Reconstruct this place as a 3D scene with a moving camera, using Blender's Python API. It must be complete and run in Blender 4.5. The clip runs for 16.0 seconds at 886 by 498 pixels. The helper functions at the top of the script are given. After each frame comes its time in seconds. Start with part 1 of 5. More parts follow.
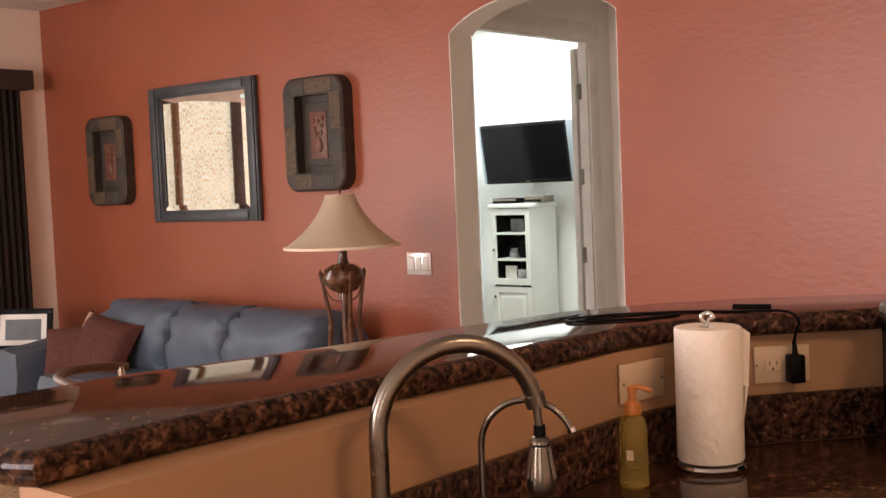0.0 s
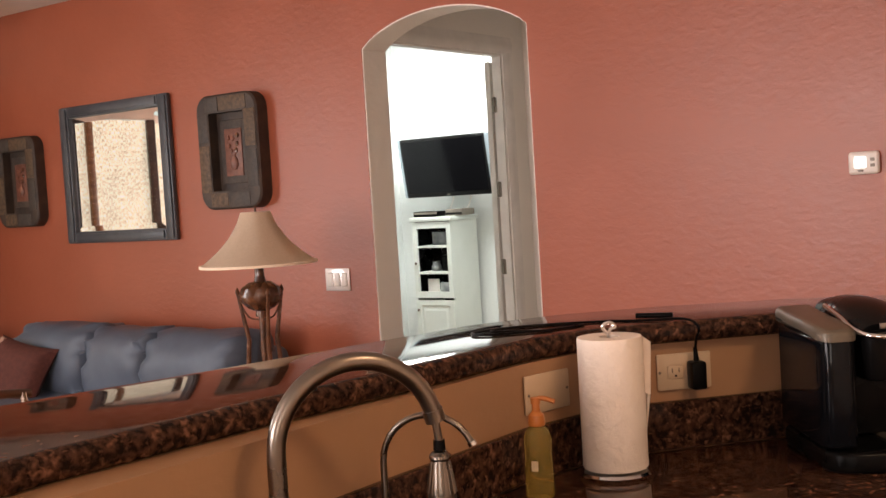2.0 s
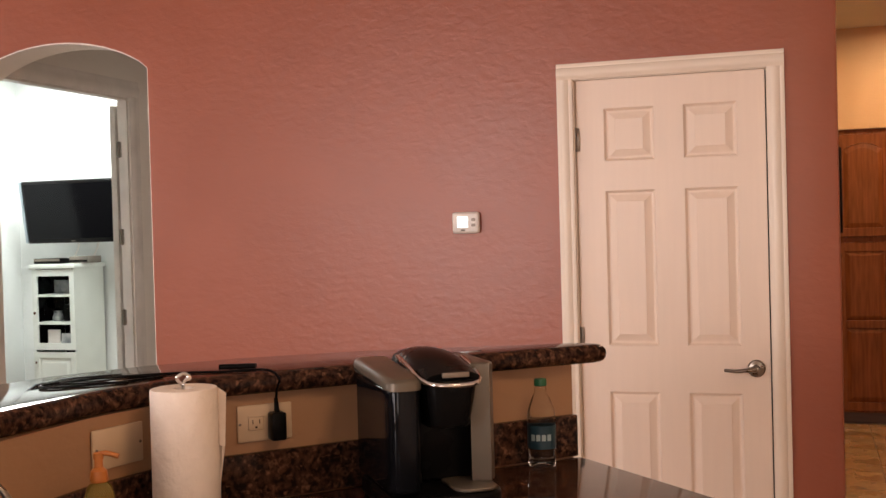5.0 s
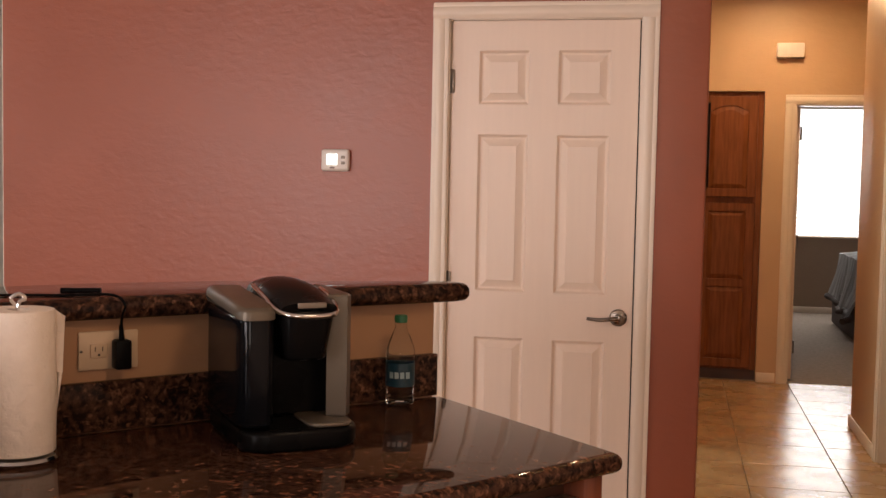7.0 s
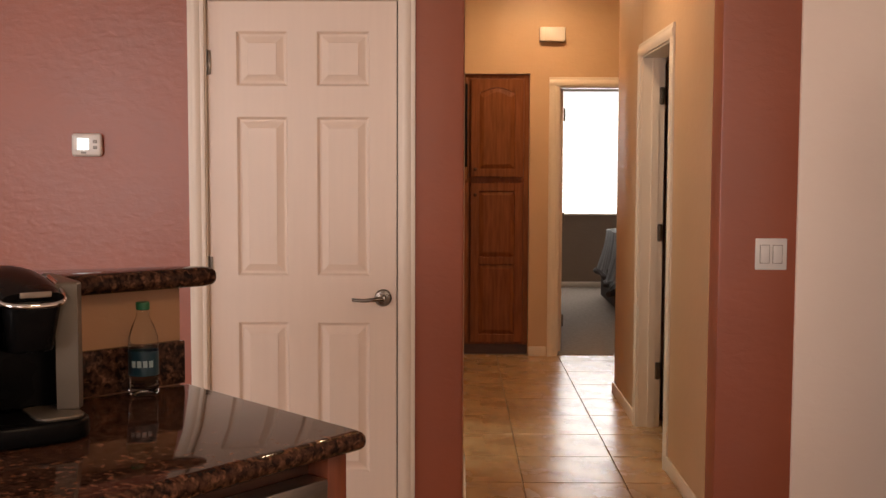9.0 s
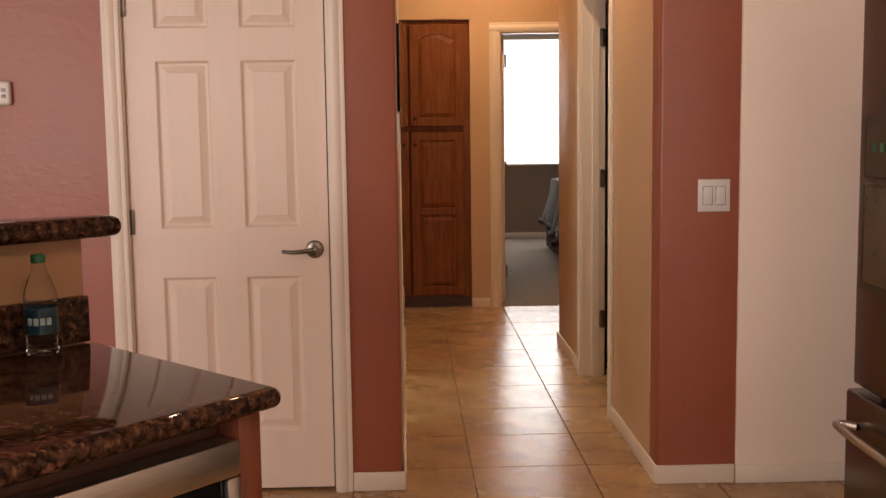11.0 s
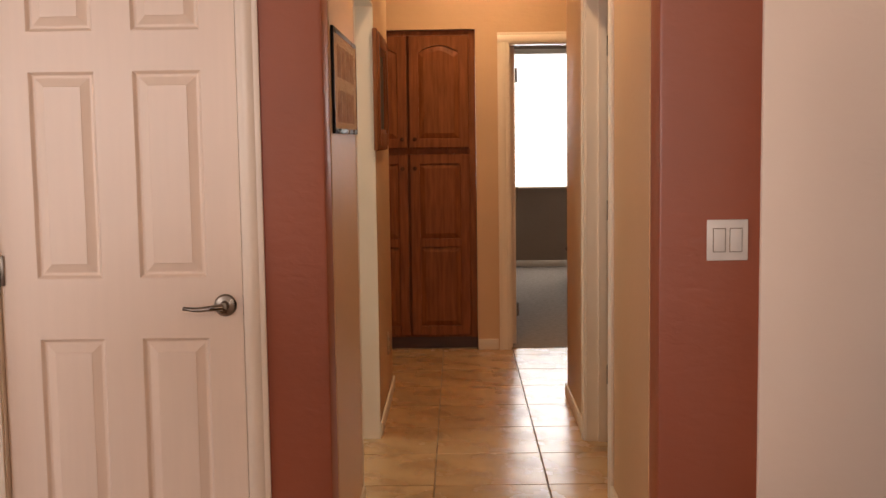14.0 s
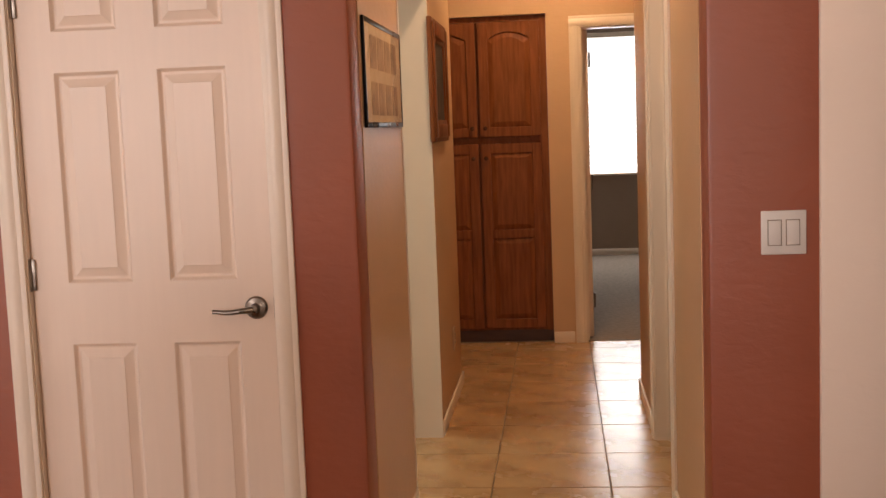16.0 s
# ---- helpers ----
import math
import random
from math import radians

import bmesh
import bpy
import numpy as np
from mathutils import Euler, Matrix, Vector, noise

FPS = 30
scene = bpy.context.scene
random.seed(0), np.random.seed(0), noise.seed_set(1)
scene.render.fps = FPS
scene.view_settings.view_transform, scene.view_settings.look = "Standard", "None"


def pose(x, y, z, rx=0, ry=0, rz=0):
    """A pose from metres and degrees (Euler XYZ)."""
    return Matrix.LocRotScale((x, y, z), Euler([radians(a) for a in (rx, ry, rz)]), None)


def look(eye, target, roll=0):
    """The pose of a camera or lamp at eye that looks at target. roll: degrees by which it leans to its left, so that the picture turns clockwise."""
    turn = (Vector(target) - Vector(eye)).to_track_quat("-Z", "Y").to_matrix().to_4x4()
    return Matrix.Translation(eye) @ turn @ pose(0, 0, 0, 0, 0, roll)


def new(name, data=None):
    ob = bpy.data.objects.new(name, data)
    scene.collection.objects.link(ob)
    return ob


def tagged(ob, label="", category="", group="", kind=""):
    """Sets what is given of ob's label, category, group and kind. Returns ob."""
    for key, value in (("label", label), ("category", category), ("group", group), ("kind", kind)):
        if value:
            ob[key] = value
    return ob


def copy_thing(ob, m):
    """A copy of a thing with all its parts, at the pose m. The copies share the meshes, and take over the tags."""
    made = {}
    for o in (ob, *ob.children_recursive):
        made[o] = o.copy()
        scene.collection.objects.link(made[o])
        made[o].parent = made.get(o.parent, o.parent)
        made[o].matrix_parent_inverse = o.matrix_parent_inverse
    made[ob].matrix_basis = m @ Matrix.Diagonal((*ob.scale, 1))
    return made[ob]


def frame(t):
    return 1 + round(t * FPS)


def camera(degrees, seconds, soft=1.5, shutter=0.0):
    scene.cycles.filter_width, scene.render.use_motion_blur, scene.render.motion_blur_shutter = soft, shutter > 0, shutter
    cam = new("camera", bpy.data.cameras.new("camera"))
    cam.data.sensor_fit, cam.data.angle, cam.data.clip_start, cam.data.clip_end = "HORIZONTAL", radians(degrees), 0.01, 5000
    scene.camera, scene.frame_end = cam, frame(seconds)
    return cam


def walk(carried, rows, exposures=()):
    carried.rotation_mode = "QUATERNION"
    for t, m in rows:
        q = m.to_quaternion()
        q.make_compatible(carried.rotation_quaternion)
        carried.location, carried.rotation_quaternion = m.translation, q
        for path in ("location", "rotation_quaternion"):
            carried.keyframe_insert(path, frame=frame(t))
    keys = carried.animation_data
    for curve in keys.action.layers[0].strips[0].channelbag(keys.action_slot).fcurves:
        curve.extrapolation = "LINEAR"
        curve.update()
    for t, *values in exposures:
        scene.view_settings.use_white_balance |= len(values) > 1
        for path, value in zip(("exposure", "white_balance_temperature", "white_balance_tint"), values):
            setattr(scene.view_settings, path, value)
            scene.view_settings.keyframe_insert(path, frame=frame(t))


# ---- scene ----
cam = camera(43.0, 16.0)
PATH = [
    (0, (0.7, -4.435, 1.472), (-0.572, -2.896, 1.354), -2.4),
    (0.5, (0.708, -4.438, 1.472), (-0.555, -2.892, 1.355), -2.5),
    (1, (0.718, -4.427, 1.475), (-0.519, -2.859, 1.357), -2.4),
    (1.5, (0.73, -4.418, 1.476), (-0.47, -2.822, 1.365), -3.0),
    (2, (0.741, -4.413, 1.475), (-0.428, -2.794, 1.374), -3.5),
    (2.5, (0.748, -4.399, 1.471), (-0.392, -2.758, 1.379), -3.3),
    (3, (0.761, -4.38, 1.463), (-0.309, -2.692, 1.383), -3.1),
    (3.5, (0.789, -4.368, 1.457), (-0.194, -2.627, 1.387), -3.0),
    (4, (0.809, -4.336, 1.456), (-0.04, -2.526, 1.412), -2.2),
    (4.5, (0.839, -4.342, 1.461), (0.111, -2.48, 1.423), -2.1),
    (4.7, (0.857, -4.354, 1.467), (0.179, -2.473, 1.437), -1.9),
    (7, (0.855, -4.27, 1.422), (0.457, -2.314, 1.298), 1.1),
    (7.5, (0.88, -4.277, 1.422), (0.567, -2.307, 1.281), 1.1),
    (8, (0.904, -4.261, 1.417), (0.687, -2.278, 1.268), 0.7),
    (8.5, (0.93, -4.264, 1.417), (0.802, -2.274, 1.263), 0.6),
    (9, (0.949, -4.25, 1.413), (0.923, -2.256, 1.266), 0.2),
    (9.2, (0.955, -4.253, 1.411), (0.961, -2.259, 1.261), 0.3),
    (11.3, (1.004, -4.064, 1.369), (1.083, -2.079, 1.139), -0.9),
    (11.5, (1.006, -4.052, 1.373), (1.102, -2.067, 1.153), -0.9),
    (12, (1.032, -3.986, 1.381), (1.153, -2.0, 1.17), -0.9),
    (12.5, (1.038, -3.779, 1.381), (1.155, -1.792, 1.182), -0.1),
    (13, (1.112, -3.577, 1.381), (1.248, -1.594, 1.16), -0.1),
    (13.5, (1.285, -3.404, 1.384), (1.254, -1.414, 1.192), 0.3),
    (14, (1.354, -3.254, 1.387), (1.326, -1.263, 1.193), -0.8),
    (14.5, (1.369, -3.135, 1.396), (1.358, -1.144, 1.214), -0.7),
    (15, (1.465, -3.096, 1.398), (1.339, -1.109, 1.215), -0.4),
    (15.5, (1.543, -3.093, 1.39), (1.34, -1.117, 1.165), 0.2),
    (16, (1.536, -3.089, 1.397), (1.327, -1.112, 1.185), -2.2),
]
walk(cam, [(t, look(eye, target, roll)) for t, eye, target, roll in PATH],
     exposures=[(0, 0.0), (3, 0.02), (4.5, -0.08), (7, -0.38), (8, -0.45), (9, -0.48), (11.5, -0.40), (13.5, -0.36), (15, -0.28), (16, -0.26)])

# ---- light ----
world = bpy.data.worlds.new("sky")
scene.world = world
world.use_nodes = True
wn = world.node_tree.nodes
sky = wn.new("ShaderNodeTexSky")
sky.sky_type, sky.sun_disc, sky.sun_elevation, sky.sun_rotation = "NISHITA", False, radians(40), radians(200)
world.node_tree.links.new(sky.outputs[0], wn["Background"].inputs[0])
wn["Background"].inputs[1].default_value = 0.1


def area_lamp(name, eye, target, w, h, watts, colour):
    d = bpy.data.lights.new(name, "AREA")
    d.shape, d.size, d.size_y, d.energy, d.color = "RECTANGLE", w, h, watts, colour
    ob = new(name, d)
    ob.matrix_world = look(eye, target)
    return ob


# daylight at the windows; living room and kitchen lamps stand at added, unseen openings
# stands at an added second opening, out of the mirror's view
area_lamp("living_window_light", (-6.55, -4.2, 1.5), (0, -2.6, 1.3), 1.9, 1.8, 95, (0.96, 0.92, 0.94))
area_lamp("south_window_light", (-2.7, -7.95, 1.6), (-0.4, 0, 1.5), 2.6, 1.7, 240, (1.0, 0.885, 0.885))
# added fill for the cream wall; no window is known here
area_lamp("kitchen_window_light", (1.9, -7.95, 1.7), (2.4, 0, 1.4), 1.5, 1.2, 34, (1.0, 0.84, 0.76))
area_lamp("bedroom_window_light", (2.42, 8.74, 1.62), (2.3, 4, 0.4), 1.6, 1.4, 50, (1.0, 0.98, 0.95))
area_lamp("side_room_window_light", (-0.7, 1.5, 1.5), (1.5, 1.5, 1.0), 1.2, 1.4, 26, (0.95, 1.0, 0.88))
# overhead lamps; those of the tv room and hall entry are added, unseen
# unseen source added overhead to brighten the upper television room wall
area_lamp("tv_room_ceiling_light", (-4.75, 2.95, 2.96), (-4.75, 2.95, 0), 0.9, 0.7, 96, (0.96, 1.0, 0.98))
area_lamp("kitchen_ceiling_light", (1.45, -3.3, 2.74), (1.45, -3.3, 0), 0.5, 0.3, 22, (1.0, 0.66, 0.40))
area_lamp("hall_ceiling_light", (1.55, 3.35, 2.76), (1.55, 3.35, 0), 0.16, 0.16, 23, (1.0, 0.64, 0.34))
# extra unseen fill that warms the near hall walls; no fitting there
area_lamp("hall_entry_ceiling_light", (1.45, 1.0, 2.76), (1.45, 1.0, 0), 0.16, 0.16, 15, (1.0, 0.70, 0.44))


# ---- materials ----
def mat(name, c1, c2=None, rough=0.5, metal=0.0, scale=6.0, stretch=(1, 1, 1), bump=0.0, bscale=80.0, coat=0.0, rvar=0.08, random_tint=0.0, spec=0.5, lo=0.35, hi=0.65, bdist=0.004):
    m = bpy.data.materials.new(name)
    m.use_nodes = True
    n, l = m.node_tree.nodes, m.node_tree.links
    b = n["Principled BSDF"]
    c2 = c2 or tuple(v * 0.85 for v in c1)
    tc = n.new("ShaderNodeTexCoord")
    mp = n.new("ShaderNodeMapping")
    mp.inputs["Scale"].default_value = stretch
    l.new(tc.outputs["Object"], mp.inputs[0])
    nz = n.new("ShaderNodeTexNoise")
    nz.inputs["Scale"].default_value, nz.inputs["Detail"].default_value = scale, 8
    l.new(mp.outputs[0], nz.inputs[0])
    cr = n.new("ShaderNodeValToRGB")
    cr.color_ramp.elements[0].position, cr.color_ramp.elements[1].position = lo, hi
    cr.color_ramp.elements[0].color, cr.color_ramp.elements[1].color = (*c1, 1), (*c2, 1)
    l.new(nz.outputs[0], cr.inputs[0])
    out = cr.outputs[0]
    if random_tint:
        oi = n.new("ShaderNodeObjectInfo")
        hs = n.new("ShaderNodeHueSaturation")
        mr = n.new("ShaderNodeMapRange")
        mr.inputs[3].default_value, mr.inputs[4].default_value = 1 - random_tint, 1 + random_tint
        l.new(oi.outputs["Random"], mr.inputs[0])
        l.new(mr.outputs[0], hs.inputs["Value"])
        l.new(out, hs.inputs["Color"])
        out = hs.outputs[0]
    l.new(out, b.inputs["Base Color"])
    b.inputs["Metallic"].default_value = metal
    b.inputs["Specular IOR Level"].default_value = spec
    b.inputs["Coat Weight"].default_value = coat
    n2 = n.new("ShaderNodeTexNoise")
    n2.inputs["Scale"].default_value, n2.inputs["Detail"].default_value = bscale, 4
    l.new(mp.outputs[0], n2.inputs[0])
    rr = n.new("ShaderNodeMapRange")
    rr.inputs[3].default_value, rr.inputs[4].default_value = max(0.02, rough - rvar), rough + rvar
    l.new(nz.outputs[0], rr.inputs[0])
    l.new(rr.outputs[0], b.inputs["Roughness"])
    if bump:
        bp = n.new("ShaderNodeBump")
        bp.inputs["Strength"].default_value, bp.inputs["Distance"].default_value = bump, bdist
        l.new(n2.outputs[0], bp.inputs["Height"])
        l.new(bp.outputs[0], b.inputs["Normal"])
    return m


def glass(name, colour=(1, 1, 1), rough=0.0, ior=1.45):
    m = bpy.data.materials.new(name)
    m.use_nodes = True
    b = m.node_tree.nodes["Principled BSDF"]
    b.inputs["Base Color"].default_value = (*colour, 1)
    b.inputs["Transmission Weight"].default_value, b.inputs["Roughness"].default_value, b.inputs["IOR"].default_value = 1, rough, ior
    return m


def glow(name, colour, strength):
    m = bpy.data.materials.new(name)
    m.use_nodes = True
    b = m.node_tree.nodes["Principled BSDF"]
    b.inputs["Base Color"].default_value = (*colour, 1)
    b.inputs["Emission Color"].default_value = (*colour, 1)
    b.inputs["Emission Strength"].default_value = strength
    return m


def textured_wall(name, c1, c2, rough, spec=0.5):
    """Painted drywall with a knocked-down skip-trowel relief."""
    m = mat(name, c1, c2, rough=rough, scale=2.2, bump=0.0, rvar=0.06, spec=spec)
    n, l = m.node_tree.nodes, m.node_tree.links
    tc = [x for x in n if x.type == "TEX_COORD"][0]
    a = n.new("ShaderNodeTexNoise")
    a.inputs["Scale"].default_value, a.inputs["Detail"].default_value, a.inputs["Distortion"].default_value = 26, 5, 0.3
    sq = n.new("ShaderNodeMapping")
    sq.inputs["Scale"].default_value = (0.7, 0.7, 1.25)
    l.new(tc.outputs["Object"], sq.inputs[0])
    l.new(sq.outputs[0], a.inputs[0])
    r = n.new("ShaderNodeValToRGB")
    r.color_ramp.elements[0].position, r.color_ramp.elements[1].position = 0.36, 0.64
    l.new(a.outputs[0], r.inputs[0])
    f = n.new("ShaderNodeTexNoise")
    f.inputs["Scale"].default_value = 120
    l.new(tc.outputs["Object"], f.inputs[0])
    mx = n.new("ShaderNodeMath")
    mx.operation = "MULTIPLY_ADD"
    mx.inputs[1].default_value = 0.18
    l.new(f.outputs[0], mx.inputs[0])
    l.new(r.outputs[0], mx.inputs[2])
    bp = n.new("ShaderNodeBump")
    bp.inputs["Strength"].default_value, bp.inputs["Distance"].default_value = 0.28, 0.002
    l.new(mx.outputs[0], bp.inputs["Height"])
    l.new(bp.outputs[0], n["Principled BSDF"].inputs["Normal"])
    return m


def granite():
    m = mat("dark_brown_granite", (0.013, 0.007, 0.005), (0.075, 0.033, 0.020), rough=0.05, spec=0.12, scale=75, rvar=0.015, coat=0.0, lo=0.40, hi=0.66)
    n, l = m.node_tree.nodes, m.node_tree.links
    b = n["Principled BSDF"]
    base = b.inputs["Base Color"].links[0].from_socket
    tc = [x for x in n if x.type == "TEX_COORD"][0]
    v = n.new("ShaderNodeTexVoronoi")
    v.inputs["Scale"].default_value = 120
    l.new(tc.outputs["Object"], v.inputs[0])
    nz = n.new("ShaderNodeTexNoise")
    nz.inputs["Scale"].default_value, nz.inputs["Detail"].default_value, nz.inputs["Distortion"].default_value = 62, 8, 0.5
    l.new(tc.outputs["Object"], nz.inputs[0])
    r = n.new("ShaderNodeValToRGB")
    r.color_ramp.elements[0].position, r.color_ramp.elements[1].position = 0.52, 0.70
    l.new(nz.outputs[0], r.inputs[0])
    r2 = n.new("ShaderNodeValToRGB")
    r2.color_ramp.elements[0].position, r2.color_ramp.elements[1].position = 0.1, 0.7
    l.new(v.outputs["Distance"], r2.inputs[0])
    mu = n.new("ShaderNodeMath")
    mu.operation = "MULTIPLY"
    l.new(r.outputs[0], mu.inputs[0])
    l.new(r2.outputs[0], mu.inputs[1])
    mx = n.new("ShaderNodeMixRGB")
    mx.inputs[2].default_value = (0.20, 0.092, 0.052, 1)
    l.new(mu.outputs[0], mx.inputs[0])
    l.new(base, mx.inputs[1])
    l.new(mx.outputs[0], b.inputs["Base Color"])
    return m


RED = textured_wall("terracotta_red_paint", (0.305, 0.083, 0.041), (0.335, 0.093, 0.047), 0.37, 0.46)
CREAM = textured_wall("cream_paint", (0.91, 0.75, 0.62), (0.93, 0.77, 0.64), 0.5)
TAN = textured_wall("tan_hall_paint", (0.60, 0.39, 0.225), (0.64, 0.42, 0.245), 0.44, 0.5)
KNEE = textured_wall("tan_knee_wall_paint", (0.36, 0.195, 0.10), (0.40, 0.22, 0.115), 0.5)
WHITEWALL = textured_wall("white_room_paint", (0.72, 0.74, 0.72), (0.78, 0.79, 0.77), 0.55)
ARCH = textured_wall("arch_reveal_paint", (0.84, 0.78, 0.71), (0.87, 0.81, 0.74), 0.5)
GREYTAN = textured_wall("taupe_bedroom_paint", (0.29, 0.20, 0.14), (0.32, 0.225, 0.158), 0.55)
CEIL = textured_wall("white_ceiling_paint", (0.72, 0.70, 0.67), (0.76, 0.74, 0.71), 0.7)
TRIM = mat("white_trim_paint", (0.78, 0.665, 0.545), (0.81, 0.695, 0.57), rough=0.35, scale=4)
DOORW = mat("white_door_paint", (0.805, 0.655, 0.535), (0.825, 0.672, 0.55), rough=0.38, scale=5, stretch=(9, 9, 0.6), bump=0.06, bscale=30, bdist=0.002)
GRANITE = granite()
TILE = mat("tan_travertine_tile", (0.50, 0.31, 0.15), (0.34, 0.185, 0.08), rough=0.27, scale=5.5, bump=0.06, bscale=25, rvar=0.08, random_tint=0.1, lo=0.38, hi=0.68)
GROUT = mat("tan_grout", (0.23, 0.16, 0.10), rough=0.9, scale=60, bump=0.3)
CARPET = mat("grey_beige_carpet", (0.33, 0.26, 0.21), (0.26, 0.205, 0.165), rough=0.95, scale=30, bump=0.6, bscale=500, spec=0.1)
LEATHER = mat("slate_blue_leather", (0.072, 0.088, 0.118), (0.100, 0.120, 0.155), rough=0.42, scale=5, bump=0.25, bscale=140, spec=0.3)
WOODCAB = mat("red_brown_oak", (0.25, 0.082, 0.026), (0.165, 0.048, 0.015), rough=0.45, scale=7, stretch=(7, 7, 0.6), bump=0.12, bscale=40, rvar=0.08, spec=0.2)
WOODDARK = mat("dark_cabinet_toe_wood", (0.09, 0.035, 0.016), (0.06, 0.022, 0.01), rough=0.45, scale=7, stretch=(1, 1, 6))
CHERRY = mat("cherry_cabinet_wood", (0.20, 0.055, 0.022), (0.13, 0.034, 0.014), rough=0.35, scale=6, stretch=(7, 7, 0.6), bump=0.08, bscale=40)
ENDWOOD = mat("honey_end_table_wood", (0.33, 0.15, 0.055), (0.22, 0.09, 0.03), rough=0.4, scale=6, stretch=(1, 1, 7))
NICKEL = mat("brushed_nickel", (0.20, 0.168, 0.138), (0.23, 0.195, 0.16), rough=0.28, metal=1, scale=8, rvar=0.03)
STEEL = mat("brushed_stainless_steel", (0.48, 0.45, 0.42), (0.55, 0.52, 0.48), rough=0.32, metal=1, scale=20, stretch=(1, 14, 14), rvar=0.06)
CHROME = mat("polished_chrome", (0.75, 0.75, 0.75), rough=0.08, metal=1, rvar=0.03)
BLACKGLOSS = mat("glossy_black_plastic", (0.007, 0.007, 0.007), (0.010, 0.009, 0.009), rough=0.10, rvar=0.03, spec=0.15)
BLACKMATT = mat("matt_black_plastic", (0.005, 0.0045, 0.0045), rough=0.28, spec=0.07)
COFFEESILVER = mat("bronze_grey_plastic", (0.15, 0.122, 0.09), (0.125, 0.10, 0.075), rough=0.38, metal=0.4)
SILVERP = mat("silver_grey_plastic", (0.25, 0.215, 0.175), (0.21, 0.18, 0.15), rough=0.32, metal=0.6)
WHITEP = mat("white_plastic", (0.83, 0.77, 0.71), rough=0.35)
ALMOND = mat("almond_plastic", (0.60, 0.44, 0.29), rough=0.4)
PAPER = mat("quilted_white_paper", (0.85, 0.74, 0.64), (0.81, 0.70, 0.60), rough=0.9, scale=30, bump=0.8, bscale=75, spec=0.1)
SHADE = mat("cream_shade_fabric", (0.82, 0.68, 0.52), (0.78, 0.64, 0.48), rough=0.85, scale=90, bump=0.15, bscale=300)
BRONZE = mat("dark_bronze_resin", (0.055, 0.022, 0.012), (0.13, 0.05, 0.022), rough=0.25, scale=25, coat=0.3)
PEARL = mat("pearl_metal_plate", (0.80, 0.74, 0.72), rough=0.3, metal=0.5)
PALEPAINT = mat("pale_cabinet_paint", (0.66, 0.68, 0.63), (0.70, 0.72, 0.67), rough=0.45, scale=5)
FRAMEGREY = mat("charcoal_painted_frame", (0.045, 0.05, 0.058), (0.065, 0.07, 0.08), rough=0.4, scale=14, bump=0.15)
MIRROR = mat("silvered_mirror", (0.9, 0.9, 0.9), rough=0.02, metal=1, rvar=0.01)
SLATE = mat("weathered_carved_frame", (0.058, 0.038, 0.026), (0.026, 0.018, 0.014), rough=0.6, scale=9, bump=0.5, bscale=60)
OCHRE = mat("ochre_patterned_patch", (0.125, 0.077, 0.040), (0.055, 0.034, 0.020), rough=0.6, scale=45, bump=0.6, bscale=70)
GREYPATCH = mat("dark_grey_patterned_patch", (0.036, 0.028, 0.023), (0.062, 0.048, 0.038), rough=0.6, scale=50, bump=0.6, bscale=90)
COPPER = mat("copper_relief", (0.11, 0.036, 0.022), (0.20, 0.075, 0.045), rough=0.45, scale=25, bump=0.4)
DRAPE = mat("dark_brown_woven_drape", (0.035, 0.022, 0.016), (0.06, 0.038, 0.028), rough=0.85, scale=40, stretch=(1, 6, 0.5), bump=0.4)
PILLOW = mat("brick_red_pillow_fabric", (0.090, 0.022, 0.013), (0.070, 0.016, 0.010), rough=0.85, scale=40, bump=0.3, bscale=200)
STRIPE = mat("beige_pillow_stripe", (0.42, 0.26, 0.19), rough=0.85, scale=40)
WATERPLASTIC = glass("clear_bottle_plastic", (0.92, 0.97, 0.97), 0.03, 1.2)
SOAPGLASS = glass("amber_green_liquid_soap", (0.86, 0.66, 0.20), 0.10, 1.2)
SOAPGLASS.node_tree.nodes["Principled BSDF"].inputs["Transmission Weight"].default_value = 0.86
PANE = glass("clear_pane", (1, 1, 1), 0.0, 1.05)
SMOKE = mat("smoked_clear_plastic", (0.004, 0.0045, 0.006), rough=0.08, rvar=0.02, spec=0.15)
GREENCAP = mat("green_bottle_cap", (0.01, 0.11, 0.04), rough=0.4)
BLUELABEL = mat("dark_blue_bottle_label", (0.008, 0.03, 0.055), (0.01, 0.05, 0.06), rough=0.4)
ORANGECAP = mat("orange_pump_plastic", (0.50, 0.16, 0.03), rough=0.35)
BEDSHEET = mat("grey_striped_bedspread", (0.46, 0.43, 0.41), (0.20, 0.18, 0.17), rough=0.9, scale=8, stretch=(0.3, 4, 0.3), bump=0.3)
BEDDARK = mat("dark_brown_bed_valance", (0.045, 0.025, 0.018), rough=0.9, scale=30)
SCREEN = mat("black_tv_screen", (0.004, 0.004, 0.005), rough=0.12, rvar=0.02, spec=0.15)
LCD = glow("lit_thermostat_display", (0.85, 0.95, 0.95), 1.6)
# daylight behind the blind slats is given to them as emission
BLINDGLOW = glow("emissive_blind_slat", (1.0, 0.98, 0.96), 1.7)
INK = mat("printed_sepia_ink", (0.16, 0.09, 0.045), (0.34, 0.22, 0.12), rough=0.7, scale=18)
MATBOARD = mat("beige_mat_board", (0.58, 0.44, 0.28), (0.50, 0.37, 0.23), rough=0.8, scale=12)


